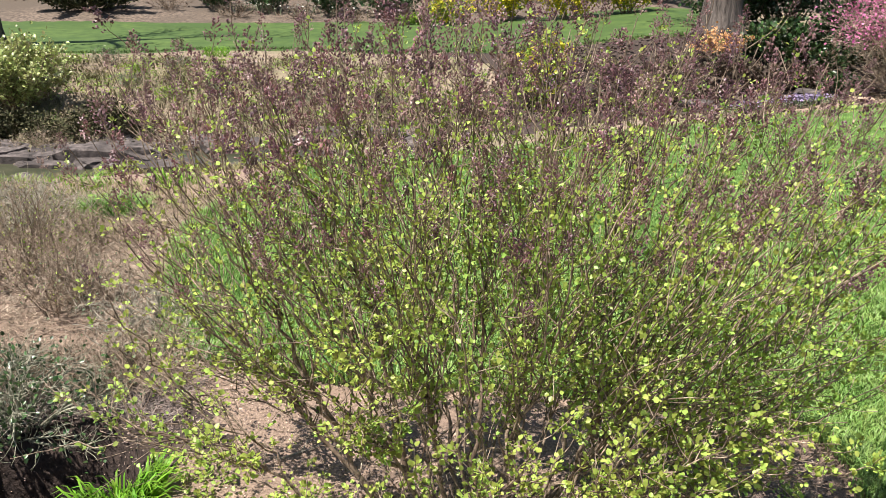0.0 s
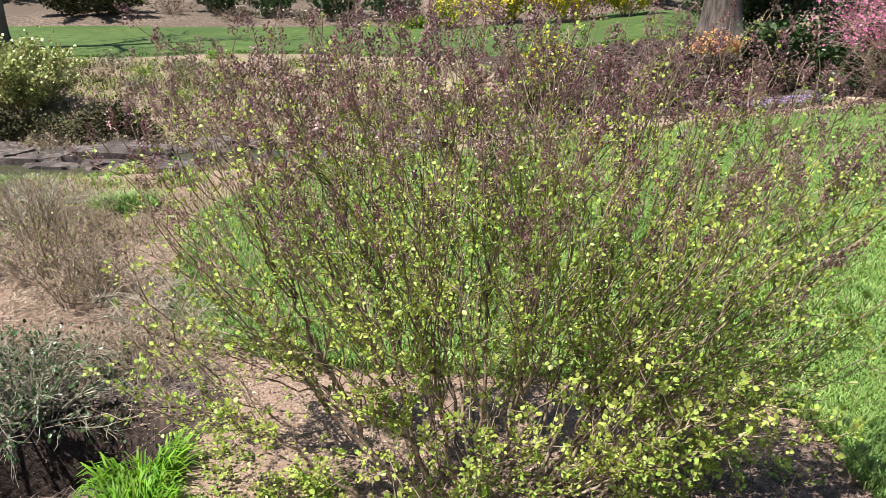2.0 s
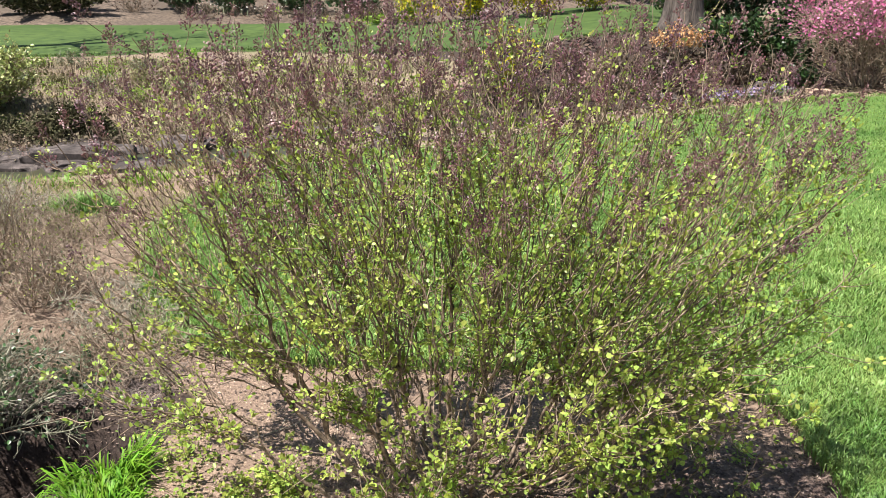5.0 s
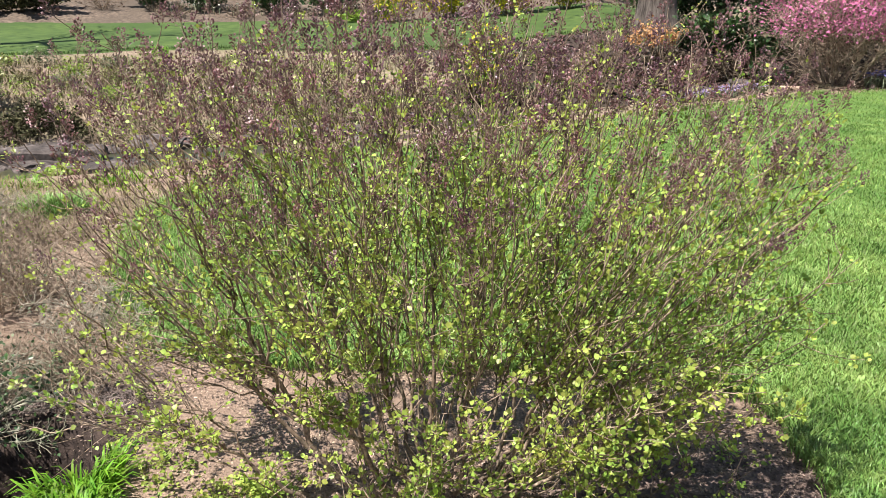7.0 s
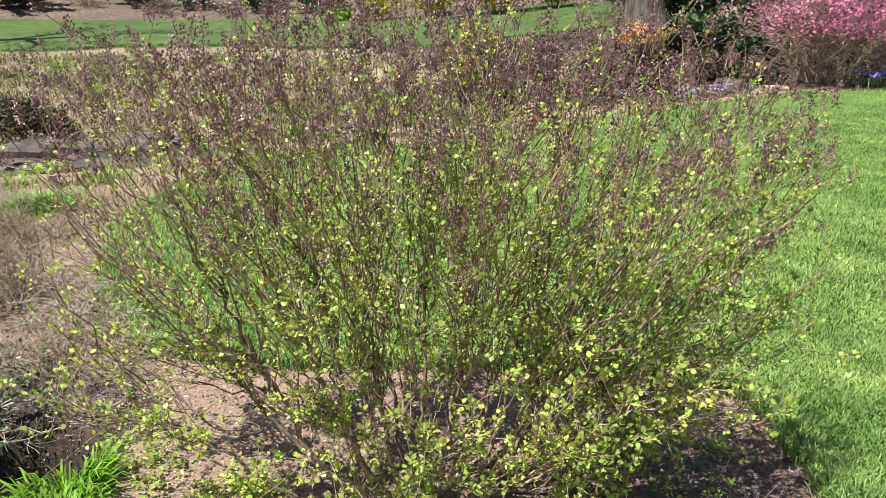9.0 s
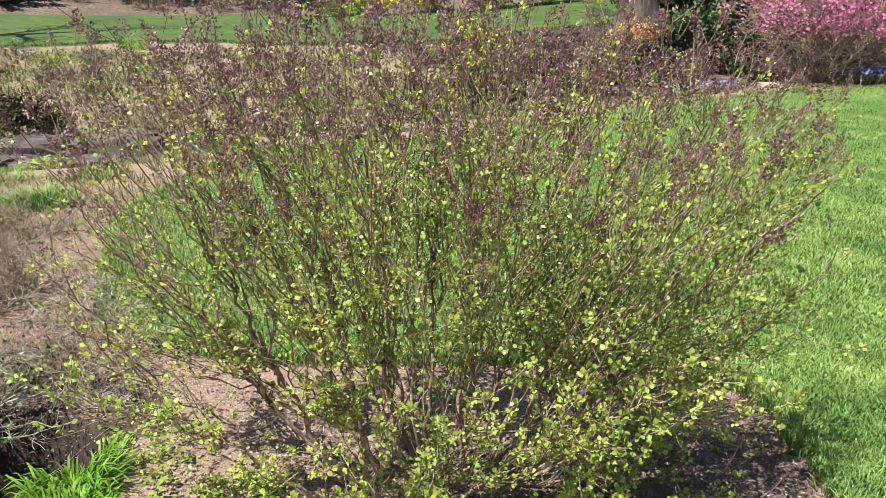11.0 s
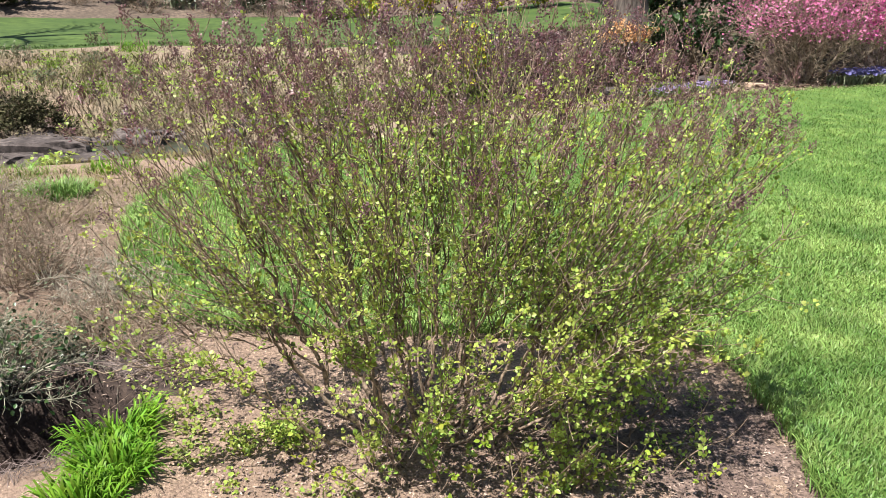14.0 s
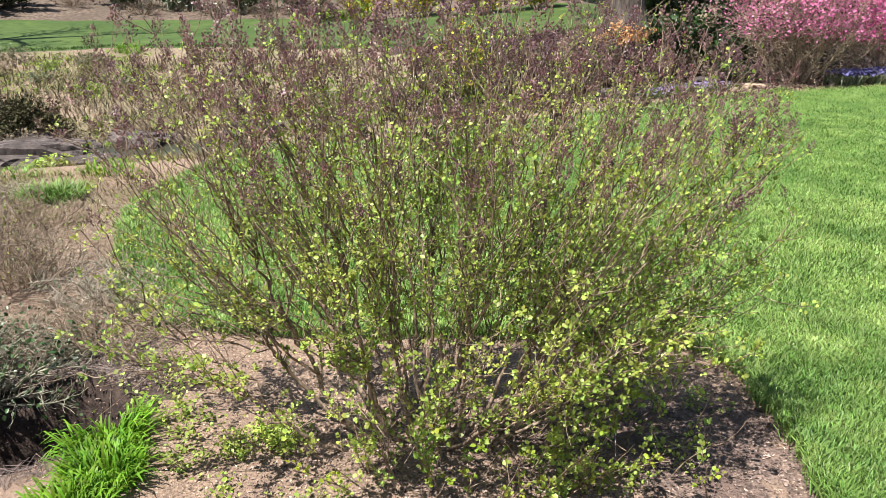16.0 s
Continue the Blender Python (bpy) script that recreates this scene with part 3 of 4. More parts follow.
    # upright leafy suckers round the foot, and low sprays before it
    for s in range(82):
        a = rnd.uniform(-2.9, 0.25)
        q = math.sqrt(rnd.uniform(0.02, 1.0))
        b = Vector((0.12 + math.cos(a) * q * 0.66, 0.04 + math.sin(a) * q * 0.55, -0.02))
        if s >= 56:
            b = Vector((rnd.uniform(0.35, 1.0), rnd.uniform(-0.42, 0.32), -0.02))
        way = Vector((math.cos(a) * rnd.uniform(0.2, 1.1), math.sin(a) * rnd.uniform(0.2, 0.8), 1))
        wood = Wood()
        pts = shoot(rnd, b, way, rnd.uniform(0.12, 0.42), 8, 0.3, 0.12)
        wood.tube(pts, 0.0032, 0.0012, 5)
        lush = rnd.choice((0.2, 0.5, 1.1, 2.0))
        for j in range(2, 9):
            leaves(pts[j], (pts[j] - pts[j - 1]).normalized(), lush)
            if j % 2:
                tw = shoot(rnd, pts[j], aside(rnd, Vector((0, 0, 1)), rnd.uniform(0.6, 1.2)), rnd.uniform(0.05, 0.15), 4, 0.4, 0.12)
                wood.tube(tw, 0.0017, 0.0009, 4)
                for q in range(1, 5):
                    leaves(tw[q], (tw[q] - tw[q - 1]).normalized(), lush)
        under("sucker", wood.mesh("lilac_sucker", M_STEM), thing)

    # leaves: those towards the open side singly, the rest joined
    p, d, sz = np.array([tuple(v) for v in leaf_p]), np.array([tuple(v) for v in leaf_d]), np.array(leaf_s)
    up = np.stack([rng.normal(-0.25, 0.55, len(p)), rng.normal(-0.3, 0.55, len(p)), np.ones(len(p))], axis=1)
    rot = frames_from(d, up)
    order = np.argsort(p[:, 1] + 0.55 * p[:, 2])
    order = order[p[order, 2] > 0.06]
    single = order[:300]
    rest = np.setdiff1d(np.arange(len(p)), single)
    shapes = []
    for k in range(5):
        v = np.array(LEAF_V) * np.array([rng.uniform(1.05, 1.35), 1, rng.uniform(0.5, 1.6)])
        shapes.append(mesh_from("lilac_leaf", v, [np.array(LEAF_F[0])], M_LEAF_ONE))
    for q, i in enumerate(single):
        ob = under("leaf", shapes[q % 5], thing)
        s = sz[i] * 1.05
        ob.matrix_basis = Matrix.Translation(p[i]) @ Matrix(rot[i].tolist()).to_4x4() @ Matrix.Diagonal((s, s, s, 1))
    v = np.array(LEAF_V) * np.array([1.22, 1, 1])
    under("foliage", scatter_mesh("lilac_foliage", v, LEAF_F, p[rest], rot[rest], sz[rest], M_LEAF), thing, "many small young yellow-green leaves", "stuff")

    # flower buds: upright clusters at the upper shoots
    clusters = []
    for tp, td in tips:
        if rnd.random() < float(np.interp(tp.z, (0.9, 1.08, 1.3, 1.6), (0.0, 0.42, 0.68, 0.72))):
            clusters.append((tp, td))
    rnd.shuffle(clusters)
    kinds = []
    for k in range(6):
        spine = 7
        v = [(rng.normal(0, 0.02), i / (spine - 1), rng.normal(0, 0.02)) for i in range(spine)]
        v += [(x + 0.035, y + 0.05, z) for x, y, z in v]
        f = [(i, i + 1, spine + i) for i in range(spine - 1)]
        for q in range(36):
            i = int((q * 0.618 % 1) * spine)
            h = i / (spine - 1)
            a, up, long = rng.uniform(0, 2 * math.pi), rng.uniform(0.0, 1.1), (0.36 * (1 - h) + 0.10) * rng.uniform(0.3, 1.15)
            d = Vector((math.cos(a), up, math.sin(a))).normalized()
            e1 = d.cross(Vector((0.3, 0.2, 0.9))).normalized()
            e2 = d.cross(e1)
            o, n = Vector(v[i]), len(v)
            wide, tall = rng.uniform(0.045, 0.075), rng.uniform(0.12, 0.21)
            foot = o + d * long
            d = (d + Vector((0, 0.5, 0))).normalized()
            v += [tuple(foot), tuple(foot + e1 * 0.02)]
            for g in range(3):
                v.append(tuple(foot + d * (tall * 0.5) + (e1 * math.cos(g * 2.094) + e2 * math.sin(g * 2.094)) * wide))
            v.append(tuple(foot + d * tall))
            f += [(i, n, n + 1), (n, n + 2, n + 3), (n, n + 3, n + 4), (n, n + 4, n + 2), (n + 5, n + 3, n + 2), (n + 5, n + 4, n + 3), (n + 5, n + 2, n + 4)]
        kinds.append((np.array(v), np.array(f)))
    bud_meshes = [mesh_from("panicle", a, b, M_BUD, False) for a, b in kinds]
    rest_of = [([], [], []) for _ in kinds]
    for i, (tp, td) in enumerate(clusters):
        s = rnd.uniform(0.030, 0.066)
        fw = np.array([tuple((td + Vector((0, 0, 0.5))).normalized())])
        R = frames_from(fw, np.array([[rnd.gauss(0, 1), rnd.gauss(0, 1), 0.1]]))[0]
        if i < 300:
            ob = under("panicle", bud_meshes[i % 6], thing, "dark purple lilac bud panicle" if i == 0 else "")
            ob.matrix_basis = Matrix.Translation(tp) @ Matrix(R.tolist()).to_4x4() @ Matrix.Diagonal((s, s, s, 1))
        else:
            for store, value in zip(rest_of[i % 6], (tuple(tp), R, (s, s, s))):
                store.append(value)
    for (v, f), (rp, rr, rs) in zip(kinds, rest_of):
        if rp:
            under("bud_mass", scatter_mesh("bud_mass", v, [f], rp, rr, rs, M_BUD_MASS, False), thing, "small dark purple lilac buds", "stuff")
    return thing


lilac(0.08, -0.66)


# ---- other shrubs ----
def shrub(name, label, category, x0, y0, rx, ry, h, stems, bark, leaf_mat, leaf, amount, seed, bloom=None, bloom_size=0.05, bloom_amount=0, bloom_low=0.3, group="", thick=0.012, droop=0.0, side=5, leaf_low=0.0, sink=0.0, tangle=0.0, twig=0.28):
    """A branching shrub: stems, foliage and blooms, within rx, ry and height h."""
    rnd, rng = random.Random(seed), np.random.default_rng(seed)
    thing = base_at(name, x0, y0, gz(x0, y0) - sink, label, category, group)
    spots = []
    for s in range(stems):
        phi, rho = s * 2.39996 + rnd.uniform(-0.3, 0.3), math.sqrt((s + 0.5) / stems)
        e = Vector((math.cos(phi) * rho * rx, math.sin(phi) * rho * ry, h * (1.0 - 0.45 * rho ** 2) * rnd.uniform(0.75, 1.02) - droop * h * rho))
        b = Vector((math.cos(phi) * rho * rx * 0.18, math.sin(phi) * rho * ry * 0.18, -0.03))
        c = b.lerp(e, 0.5) + Vector((0, 0, droop * h * 0.9)) + Vector((rnd.gauss(0, 0.05), rnd.gauss(0, 0.05), rnd.gauss(0, 0.04))) * rx * (1 + 6 * tangle)
        n = 8
        pts = [b * (1 - u) ** 2 + c * (2 * u * (1 - u)) + e * (u * u) for u in (i / n for i in range(n + 1))]
        wood = Wood()
        wood.tube(pts, thick, thick * 0.25, 5)
        for i in range(2, n + 1):
            for _ in range(side if i > 3 else side // 2):
                d = (pts[i] - pts[i - 1]).normalized()
                tw = shoot(rnd, pts[i].lerp(pts[i - 1], rnd.random()), aside(rnd, d, rnd.uniform(0.4, 1.0 + tangle)), h * rnd.uniform(0.10, 0.28 + 0.3 * tangle), 4, rise=0.4 - droop, wobble=0.14 + 0.25 * tangle)
                wood.tube(tw, thick * twig, thick * twig * 0.45, 3)
                spots += [(q, (tw[-1] - tw[0]).normalized()) for q in tw[1:]]
        under("stem", wood.mesh(name + "_stem", bark), thing)
    P, D = np.array([tuple(a) for a, _ in spots]), np.array([tuple(b) for _, b in spots])

    def pick(count, low):
        ok = np.where(P[:, 2] > low * h)[0]
        i = rng.choice(ok, count)
        return P[i] + rng.normal(0, 0.035 * max(rx, h), (count, 3)), D[i] + rng.normal(0, 0.6, (count, 3))
    if amount:
        q, d = pick(amount, leaf_low)
        up = rng.normal(0, 0.6, (amount, 3)) + np.array([0, 0, 1.0])
        under("foliage", scatter_mesh(name + "_foliage", LEAF_V, LEAF_F, q, frames_from(d, up), leaf * rng.uniform(0.5, 1.3, amount), leaf_mat), thing, "", "stuff")
    if bloom_amount:
        q, d = pick(bloom_amount, bloom_low)
        d[:, 2] = np.abs(d[:, 2]) + 0.4
        rot = frames_from(rng.normal(0, 1, (bloom_amount, 3)), d)
        under("blossom", scatter_mesh(name + "_blossom", LEAF_V if bloom_amount > 2000 else PETAL_V, LEAF_F if bloom_amount > 2000 else PETAL_F, q, rot, bloom_size * rng.uniform(0.6, 1.3, bloom_amount), bloom), thing, "", "stuff")
    return thing


# dry bare shrubs in the bed beside the stream
shrub("dry_shrub", "bare dry brown twiggy shrub on sandy soil", "shrub", -1.55, 0.32, 0.4, 0.3, 0.2, 26, M_DRYTWIG, M_GREYLEAF, 0.018, 150, 39, group="dry shrubs in the bed", thick=0.005, side=6, tangle=0.8, twig=0.4)
for i, (x, y) in enumerate(((-1.78, 0.14), (-2.25, 0.26), (-1.38, 0.12))):
    shrub("dry_shrub", "bare dry brown twiggy shrub on sandy soil", "shrub", x, y, 0.34, 0.26, 0.2, 24, M_DRYTWIG, M_GREYLEAF, 0.018, 120, 35 + i, group="dry shrubs in the bed", thick=0.005, side=5, tangle=0.8, twig=0.4)
DRY = "bare dry brown twiggy shrub on sandy soil"
rnd = random.Random(4)
for i in range(13):
    x, y = -1.7 - 2.3 * ((i * 0.618) % 1), 0.6 + 1.9 * (i + 0.5) / 13
    if math.hypot(x + 2.5, y - 2.6) < 0.6 or (y > 1.4 and abs(x - 0.2 + 0.465 * (y + 3)) < 0.26):
        continue
    x -= 0.25 * max(y - 1.2, 0)
    r, h = rnd.uniform(0.36, 0.55), rnd.uniform(0.22, 0.42)
    shrub("dry_shrub", DRY, "shrub", x, y, r, r * 0.85, h, 30, M_GREYTWIG if i % 3 == 0 else M_DRYTWIG, M_LIME if i % 3 == 1 else M_GREYLEAF, 0.018, 170, 40 + i, group="dry shrubs in the bed", thick=0.0055, side=4, tangle=0.8, twig=0.42)
for i, (x, y) in enumerate(((-2.3, 0.85), (-2.65, 1.25), (-2.95, 1.6))):
    shrub("upright_shrub", "thin upright reddish-brown stems with small yellowish buds", "shrub", x, y, 0.3, 0.25, rnd.uniform(0.4, 0.58), 11, M_STEM, M_LEAF, 0.012, 130, 170 + i, group="upright bare shrubs", thick=0.0045, side=3, twig=0.5)
shrub("arching_shrub", "grey-green low shrub with pale arching stems over a dark hollow", "shrub", -1.90, -0.16, 0.66, 0.42, 0.42, 46, M_ARCH, M_EVER, 0.022, 1500, 61, thick=0.0065, droop=0.35, side=4, tangle=0.25, twig=0.35)

# behind the lawn: azaleas, low dark shrubs, evergreens
shrub("azalea", "large azalea with pink blossom above bare grey stems", "shrub", 6.75, 10.8, 1.45, 1.1, 1.95, 34, M_DRYTWIG, M_BROWNLEAF, 0.045, 2200, 71, M_PINK, 0.048, 5000, 0.46, "pink azaleas", 0.016, 0, 8, tangle=0.5)
shrub("azalea", "azalea covered in deep magenta-pink blossom", "shrub", 8.7, 11.5, 1.5, 1.1, 1.9, 26, M_DRYTWIG, M_BROWNLEAF, 0.05, 1500, 72, M_MAGENTA, 0.052, 10500, 0.38, "pink azaleas", 0.016, 0, 8, tangle=0.5)
for i, (x, y, r, h, am) in enumerate(((3.6, 10.9, 0.6, 0.34, 800), (4.5, 11.2, 0.7, 0.5, 1600), (5.2, 11.5, 0.65, 0.5, 1600), (4.0, 11.6, 0.6, 0.4, 1200), (2.6, 10.6, 0.6, 0.3, 700), (1.4, 10.4, 0.6, 0.26, 700), (2.9, 11.6, 0.6, 0.3, 800), (2.0, 11.3, 0.6, 0.28, 700), (0.4, 10.6, 0.6, 0.3, 600))):
    shrub("bronze_shrub", "low shrub with dark bronze dead leaves in the far bed", "shrub", x, y, r, r * 0.8, h, 16, M_STEM, M_BROWNLEAF, 0.06, am, 80 + i, group="bronze shrubs", thick=0.008)
for i, (x, y, r, h, am) in enumerate(((5.7, 14.7, 1.1, 1.9, 5200), (6.9, 13.6, 0.9, 1.3, 3400), (7.9, 13.2, 1.0, 1.4, 2600), (5.6, 10.9, 0.35, 0.35, 500), (5.1, 12.4, 0.8, 0.9, 2600), (5.8, 12.1, 0.7, 0.8, 2200), (4.7, 14.9, 1.0, 1.3, 2600))):
    shrub("evergreen_shrub", "dense dark green evergreen shrub with glossy leaves", "shrub", x, y, r, r * 0.8, h, 18, M_STEM, M_EVER, 0.085, am, 90 + i, group="evergreen shrubs by the tree", thick=0.014)
shrub("orange_shrub", "small shrub with pale orange blossom at the tree's foot", "shrub", 3.85, 12.1, 0.55, 0.4, 0.62, 18, M_GREYTWIG, M_LIME, 0.03, 120, 101, M_ORANGE, 0.045, 900, 0.35, thick=0.008)
for i, (x, y, r, h, am) in enumerate(((3.1, 19.6, 0.9, 1.5, 2600), (1.5, 19.3, 1.2, 1.7, 4200), (-0.3, 20.0, 1.0, 1.25, 1300), (-1.9, 20.4, 0.8, 0.95, 500), (0.62, 10.3, 0.4, 1.35, 420))):
    shrub("yellow_shrub", "shrub in full bright yellow blossom beyond the lawn", "shrub", x, y, r, r * 0.7, h, 16, M_STEM, M_LIME, 0.07, 1100, 110 + i, M_YELLOW, 0.085, am, 0.1, "yellow flowering shrubs", 0.012)

# bank: variegated shrub, prostrate evergreen, tiny reddish shrub
shrub("variegated_shrub", "broad evergreen shrub with pale variegated leaves on the bank", "shrub", -8.35, 9.5, 1.1, 0.95, 1.25, 34, M_STEM, M_RHODO, 0.062, 9500, 120, thick=0.014, leaf_low=0.1, side=6)
# made-up low shrub: its dark mass stands for shade below the variegated shrub
shrub("evergreen_shrub", "added dark olive shrub mass in place of shade under the variegated shrub", "shrub", -7.6, 8.15, 1.25, 0.6, 0.42, 30, M_STEM, M_OLIVE, 0.05, 6000, 124, thick=0.01, droop=0.2)
shrub("low_juniper", "low dark olive spreading juniper on the bank", "shrub", -6.1, 8.3, 0.7, 0.5, 0.66, 30, M_STEM, M_OLIVE, 0.045, 5200, 121, thick=0.008, droop=0.25)
shrub("seedling_shrub", "tiny reddish-brown shrub at the edge of the far lawn", "shrub", -7.72, 14.85, 0.22, 0.2, 0.3, 9, M_STEM, M_BROWNLEAF, 0.04, 130, 122, thick=0.006)
for i, (x, y, r, h, am) in enumerate(((-14.0, 22.3, 2.1, 1.0, 6500), (-10.2, 23.6, 1.0, 0.9, 1600), (-8.4, 23.8, 1.1, 0.9, 1700), (-6.2, 24.0, 1.2, 1.0, 1900), (-4.2, 24.0, 1.1, 0.9, 1700), (-17.5, 23.5, 1.4, 1.2, 2000), (4.2, 22.5, 1.4, 1.2, 2000))):
    shrub("border_shrub", "dark evergreen border shrub on the mulched slope", "shrub", x, y, r, r * 0.7, h, 16, M_STEM, M_EVER if i else M_OLIVE, 0.11, am, 130 + i, group="border shrubs on the slope", thick=0.014)
for i, (x, y, r, h) in enumerate(((-11.6, 23.0, 0.9, 0.5), (-9.2, 22.6, 0.8, 0.45), (-7.1, 22.9, 0.9, 0.55), (-5.2, 22.5, 0.9, 0.5), (-3.4, 22.9, 0.8, 0.6), (-1.2, 22.4, 0.9, 0.6), (0.6, 22.6, 0.8, 0.55), (2.6, 22.4, 0.9, 0.6))):
    shrub("bare_shrub", "low bare reddish-brown twiggy shrub on the mulched slope", "shrub", x, y, r, r * 0.6, h, 18, M_STEM, M_BROWNLEAF, 0.06, 260, 150 + i, group="bare shrubs on the slope", thick=0.01, tangle=0.4)
shrub("lime_perennial", "low mound of fresh light green leaves at the border", "plant", -2.9, 21.6, 0.9, 0.5, 0.35, 14, M_STEM, M_LIME, 0.09, 1100, 141, thick=0.006)


# ---- strap-leaved and low plants ----
def clump(name, label, x0, y0, r, n, tall, wide, mat, seed, lean=(0.3, 1.2), group="", category="plant"):
    rng = np.random.default_rng(seed)
    z0 = gz(x0, y0)
    a = rng.uniform(0, 2 * np.pi, n)
    rr = r * np.sqrt(rng.uniform(0, 1, n))
    x, y = x0 + rr * np.cos(a), y0 + rr * np.sin(a)
    size, width = tall * rng.uniform(0.55, 1.2, n), wide * rng.uniform(0.7, 1.2, n)
    bend, az = rng.uniform(*lean, n) * (0.4 + 0.7 * rr / r), a + rng.normal(0, 0.6, n)
    thing = base_at(name, x0, y0, z0, label, category, group)
    one = np.argsort(y)[:40] if category == "plant" else np.arange(0)
    rest = np.setdiff1d(np.arange(n), one)
    under("foliage", blades(name, rng, x[rest], y[rest], ground_z(x, y)[rest] - 0.01, size[rest], width[rest], bend[rest], mat, (x0, y0, z0), az[rest]), thing, "", "stuff")
    if len(one):
        zero = np.zeros(1)
        shapes = [blades("strap_leaf", rng, zero, zero, zero, tall * 0.9, wide, b, mat, (0, 0, 0), zero) for b in (0.5, 0.8, 1.1)]
        for q, i in enumerate(one):
            leaf = under("leaf", shapes[q % 3], thing)
            leaf.location, leaf.rotation_euler = (x[i] - x0, y[i] - y0, gz(x[i], y[i]) - z0 - 0.01), (0, 0, az[i])
    return thing


LUSH = "lush bright green strap-leaved clump growing on sandy soil"
clump("daylily_clump", LUSH, -1.10, -0.73, 0.13, 450, 0.12, 0.010, M_STRAP, 1, group="strap-leaved clumps")
clump("daylily_clump", LUSH, -1.02, -0.95, 0.12, 495, 0.105, 0.010, M_STRAP, 2, group="strap-leaved clumps")
clump("daylily_clump", LUSH, -1.04, -1.15, 0.12, 360, 0.10, 0.010, M_STRAP, 3, group="strap-leaved clumps")
GREEN = "fresh green grass tuft in the dry bed"
for i, (x, y, r, n, t) in enumerate(((-2.78, 2.45, 0.2, 620, 0.14), (-3.6, 3.1, 0.4, 130, 0.08), (-4.2, 3.3, 0.4, 110, 0.08), (-2.75, 3.4, 0.22, 160, 0.1), (-4.8, 3.0, 0.4, 90, 0.08), (-6.64, 14.3, 0.32, 380, 0.12))):
    clump("grass_tuft", GREEN, x, y, r, n, t, 0.010, M_STRAP if i % 2 else M_BLADE, 20 + i, group="grass tufts", category="grass")


def leafy(name, label, x0, y0, r, n, tall, leaf, mat, seed, group=""):
    """A low mound of small round leaves on short stalks."""
    rng, rnd = np.random.default_rng(seed), random.Random(seed)
    thing = base_at(name, x0, y0, gz(x0, y0), label, "plant", group)
    wood = Wood()
    pos = []
    for i in range(max(6, n // 14)):
        a, q = rnd.uniform(0, 6.28), r * math.sqrt(rnd.random())
        pts = shoot(rnd, Vector((math.cos(a) * q * 0.5, math.sin(a) * q * 0.5, -0.02)), Vector((math.cos(a) * 0.6, math.sin(a) * 0.6, 1)), tall * rnd.uniform(0.6, 1.2), 4, 0.2, 0.2)
        wood.tube(pts, 0.002, 0.001, 3)
        pos += [tuple(p) for p in pts[1:]]
    pos = np.array(pos)
    i = rng.integers(0, len(pos), n)
    p = pos[i] + rng.normal(0, 0.02, (n, 3))
    under("stalk", wood.mesh("stalk", M_LIME), thing, "", "stuff")
    under("foliage", scatter_mesh(name, LEAF_V, LEAF_F, p, turned(rng, n, 0.5), leaf * rng.uniform(0.6, 1.25, n), mat), thing, "", "stuff")
    return thing


WEED = "low seedling weed with small light green leaves on soil"
for i, (x, y, r, n, t) in enumerate(((-0.56, -0.76, 0.12, 420, 0.12), (-0.44, -0.74, 0.09, 240, 0.10), (-0.62, -1.0, 0.14, 60, 0.06), (-0.35, -1.05, 0.12, 60, 0.06), (-0.98, -0.42, 0.16, 120, 0.12), (-0.84, -0.64, 0.15, 210, 0.12), (-0.77, -0.86, 0.12, 150, 0.09), (-1.05, -0.12, 0.14, 110, 0.13),
                                     (0.42, -1.18, 0.12, 110, 0.12), (0.75, -1.0, 0.14, 120, 0.11), (1.0, -0.8, 0.12, 90, 0.1), (0.15, -1.25, 0.1, 80, 0.1), (-0.15, -1.15, 0.1, 70, 0.09), (1.2, -0.45, 0.12, 90, 0.12))):
    leafy("seedling_weed", WEED, x, y, r, n, t, 0.019, M_LEAF, 200 + i, "seedling weeds")
leafy("yellow_perennial", "small yellow-green leafed plant at the stream's edge", -3.65, 4.2, 0.2, 240, 0.18, 0.045, M_LEAF, 230)


def flower_drift(name, label, pts, tall, mat, size, seed, count):
    """Many small flowers over green leaves along a line: stuff."""
    rng = np.random.default_rng(seed)
    line = curve_through(pts, 12, False)
    i = rng.integers(0, len(line), count)
    x, y = line[i, 0] + rng.normal(0, 0.13, count), line[i, 1] + rng.normal(0, 0.13, count)
    z = ground_z(x, y)
    thing = base_at(name, line[0, 0], line[0, 1], gz(*line[0]), label, "flowers")
    o = np.array(thing.location)
    under("leaves", blades(name + "_leaves", rng, np.repeat(x, 3), np.repeat(y, 3), np.repeat(z, 3), tall, 0.02, rng.uniform(0.2, 0.9, count * 3), M_GREYLEAF, tuple(o)), thing, "", "stuff")
    p = np.stack([x, y, z + tall * rng.uniform(0.7, 1.25, count)], axis=1) - o
    under("blossom", scatter_mesh(name, PETAL_V, PETAL_F, p, turned(rng, count, 0.5), size * rng.uniform(0.7, 1.3, count), mat), thing, "", "stuff")


flower_drift("bluebell_drift", "drift of blue-violet spring flowers along the lawn's edge", [(7.35, 10.45), (7.9, 10.65), (8.6, 10.9), (9.6, 11.3)], 0.2, M_BLUE, 0.055, 301, 900)
flower_drift("mauve_carpet", "low carpet of mauve flowers behind the lawn", [(3.6, 9.4), (4.3, 9.65), (4.9, 9.85)], 0.1, M_MAUVE, 0.04, 302, 420)
flower_drift("daffodil_drift", "drift of white daffodils on the far slope", [(-9.4, 23.4), (-8, 23.2), (-5, 23.3), (-1.5, 22.6)], 0.3, M_WHITE, 0.08, 303, 60)


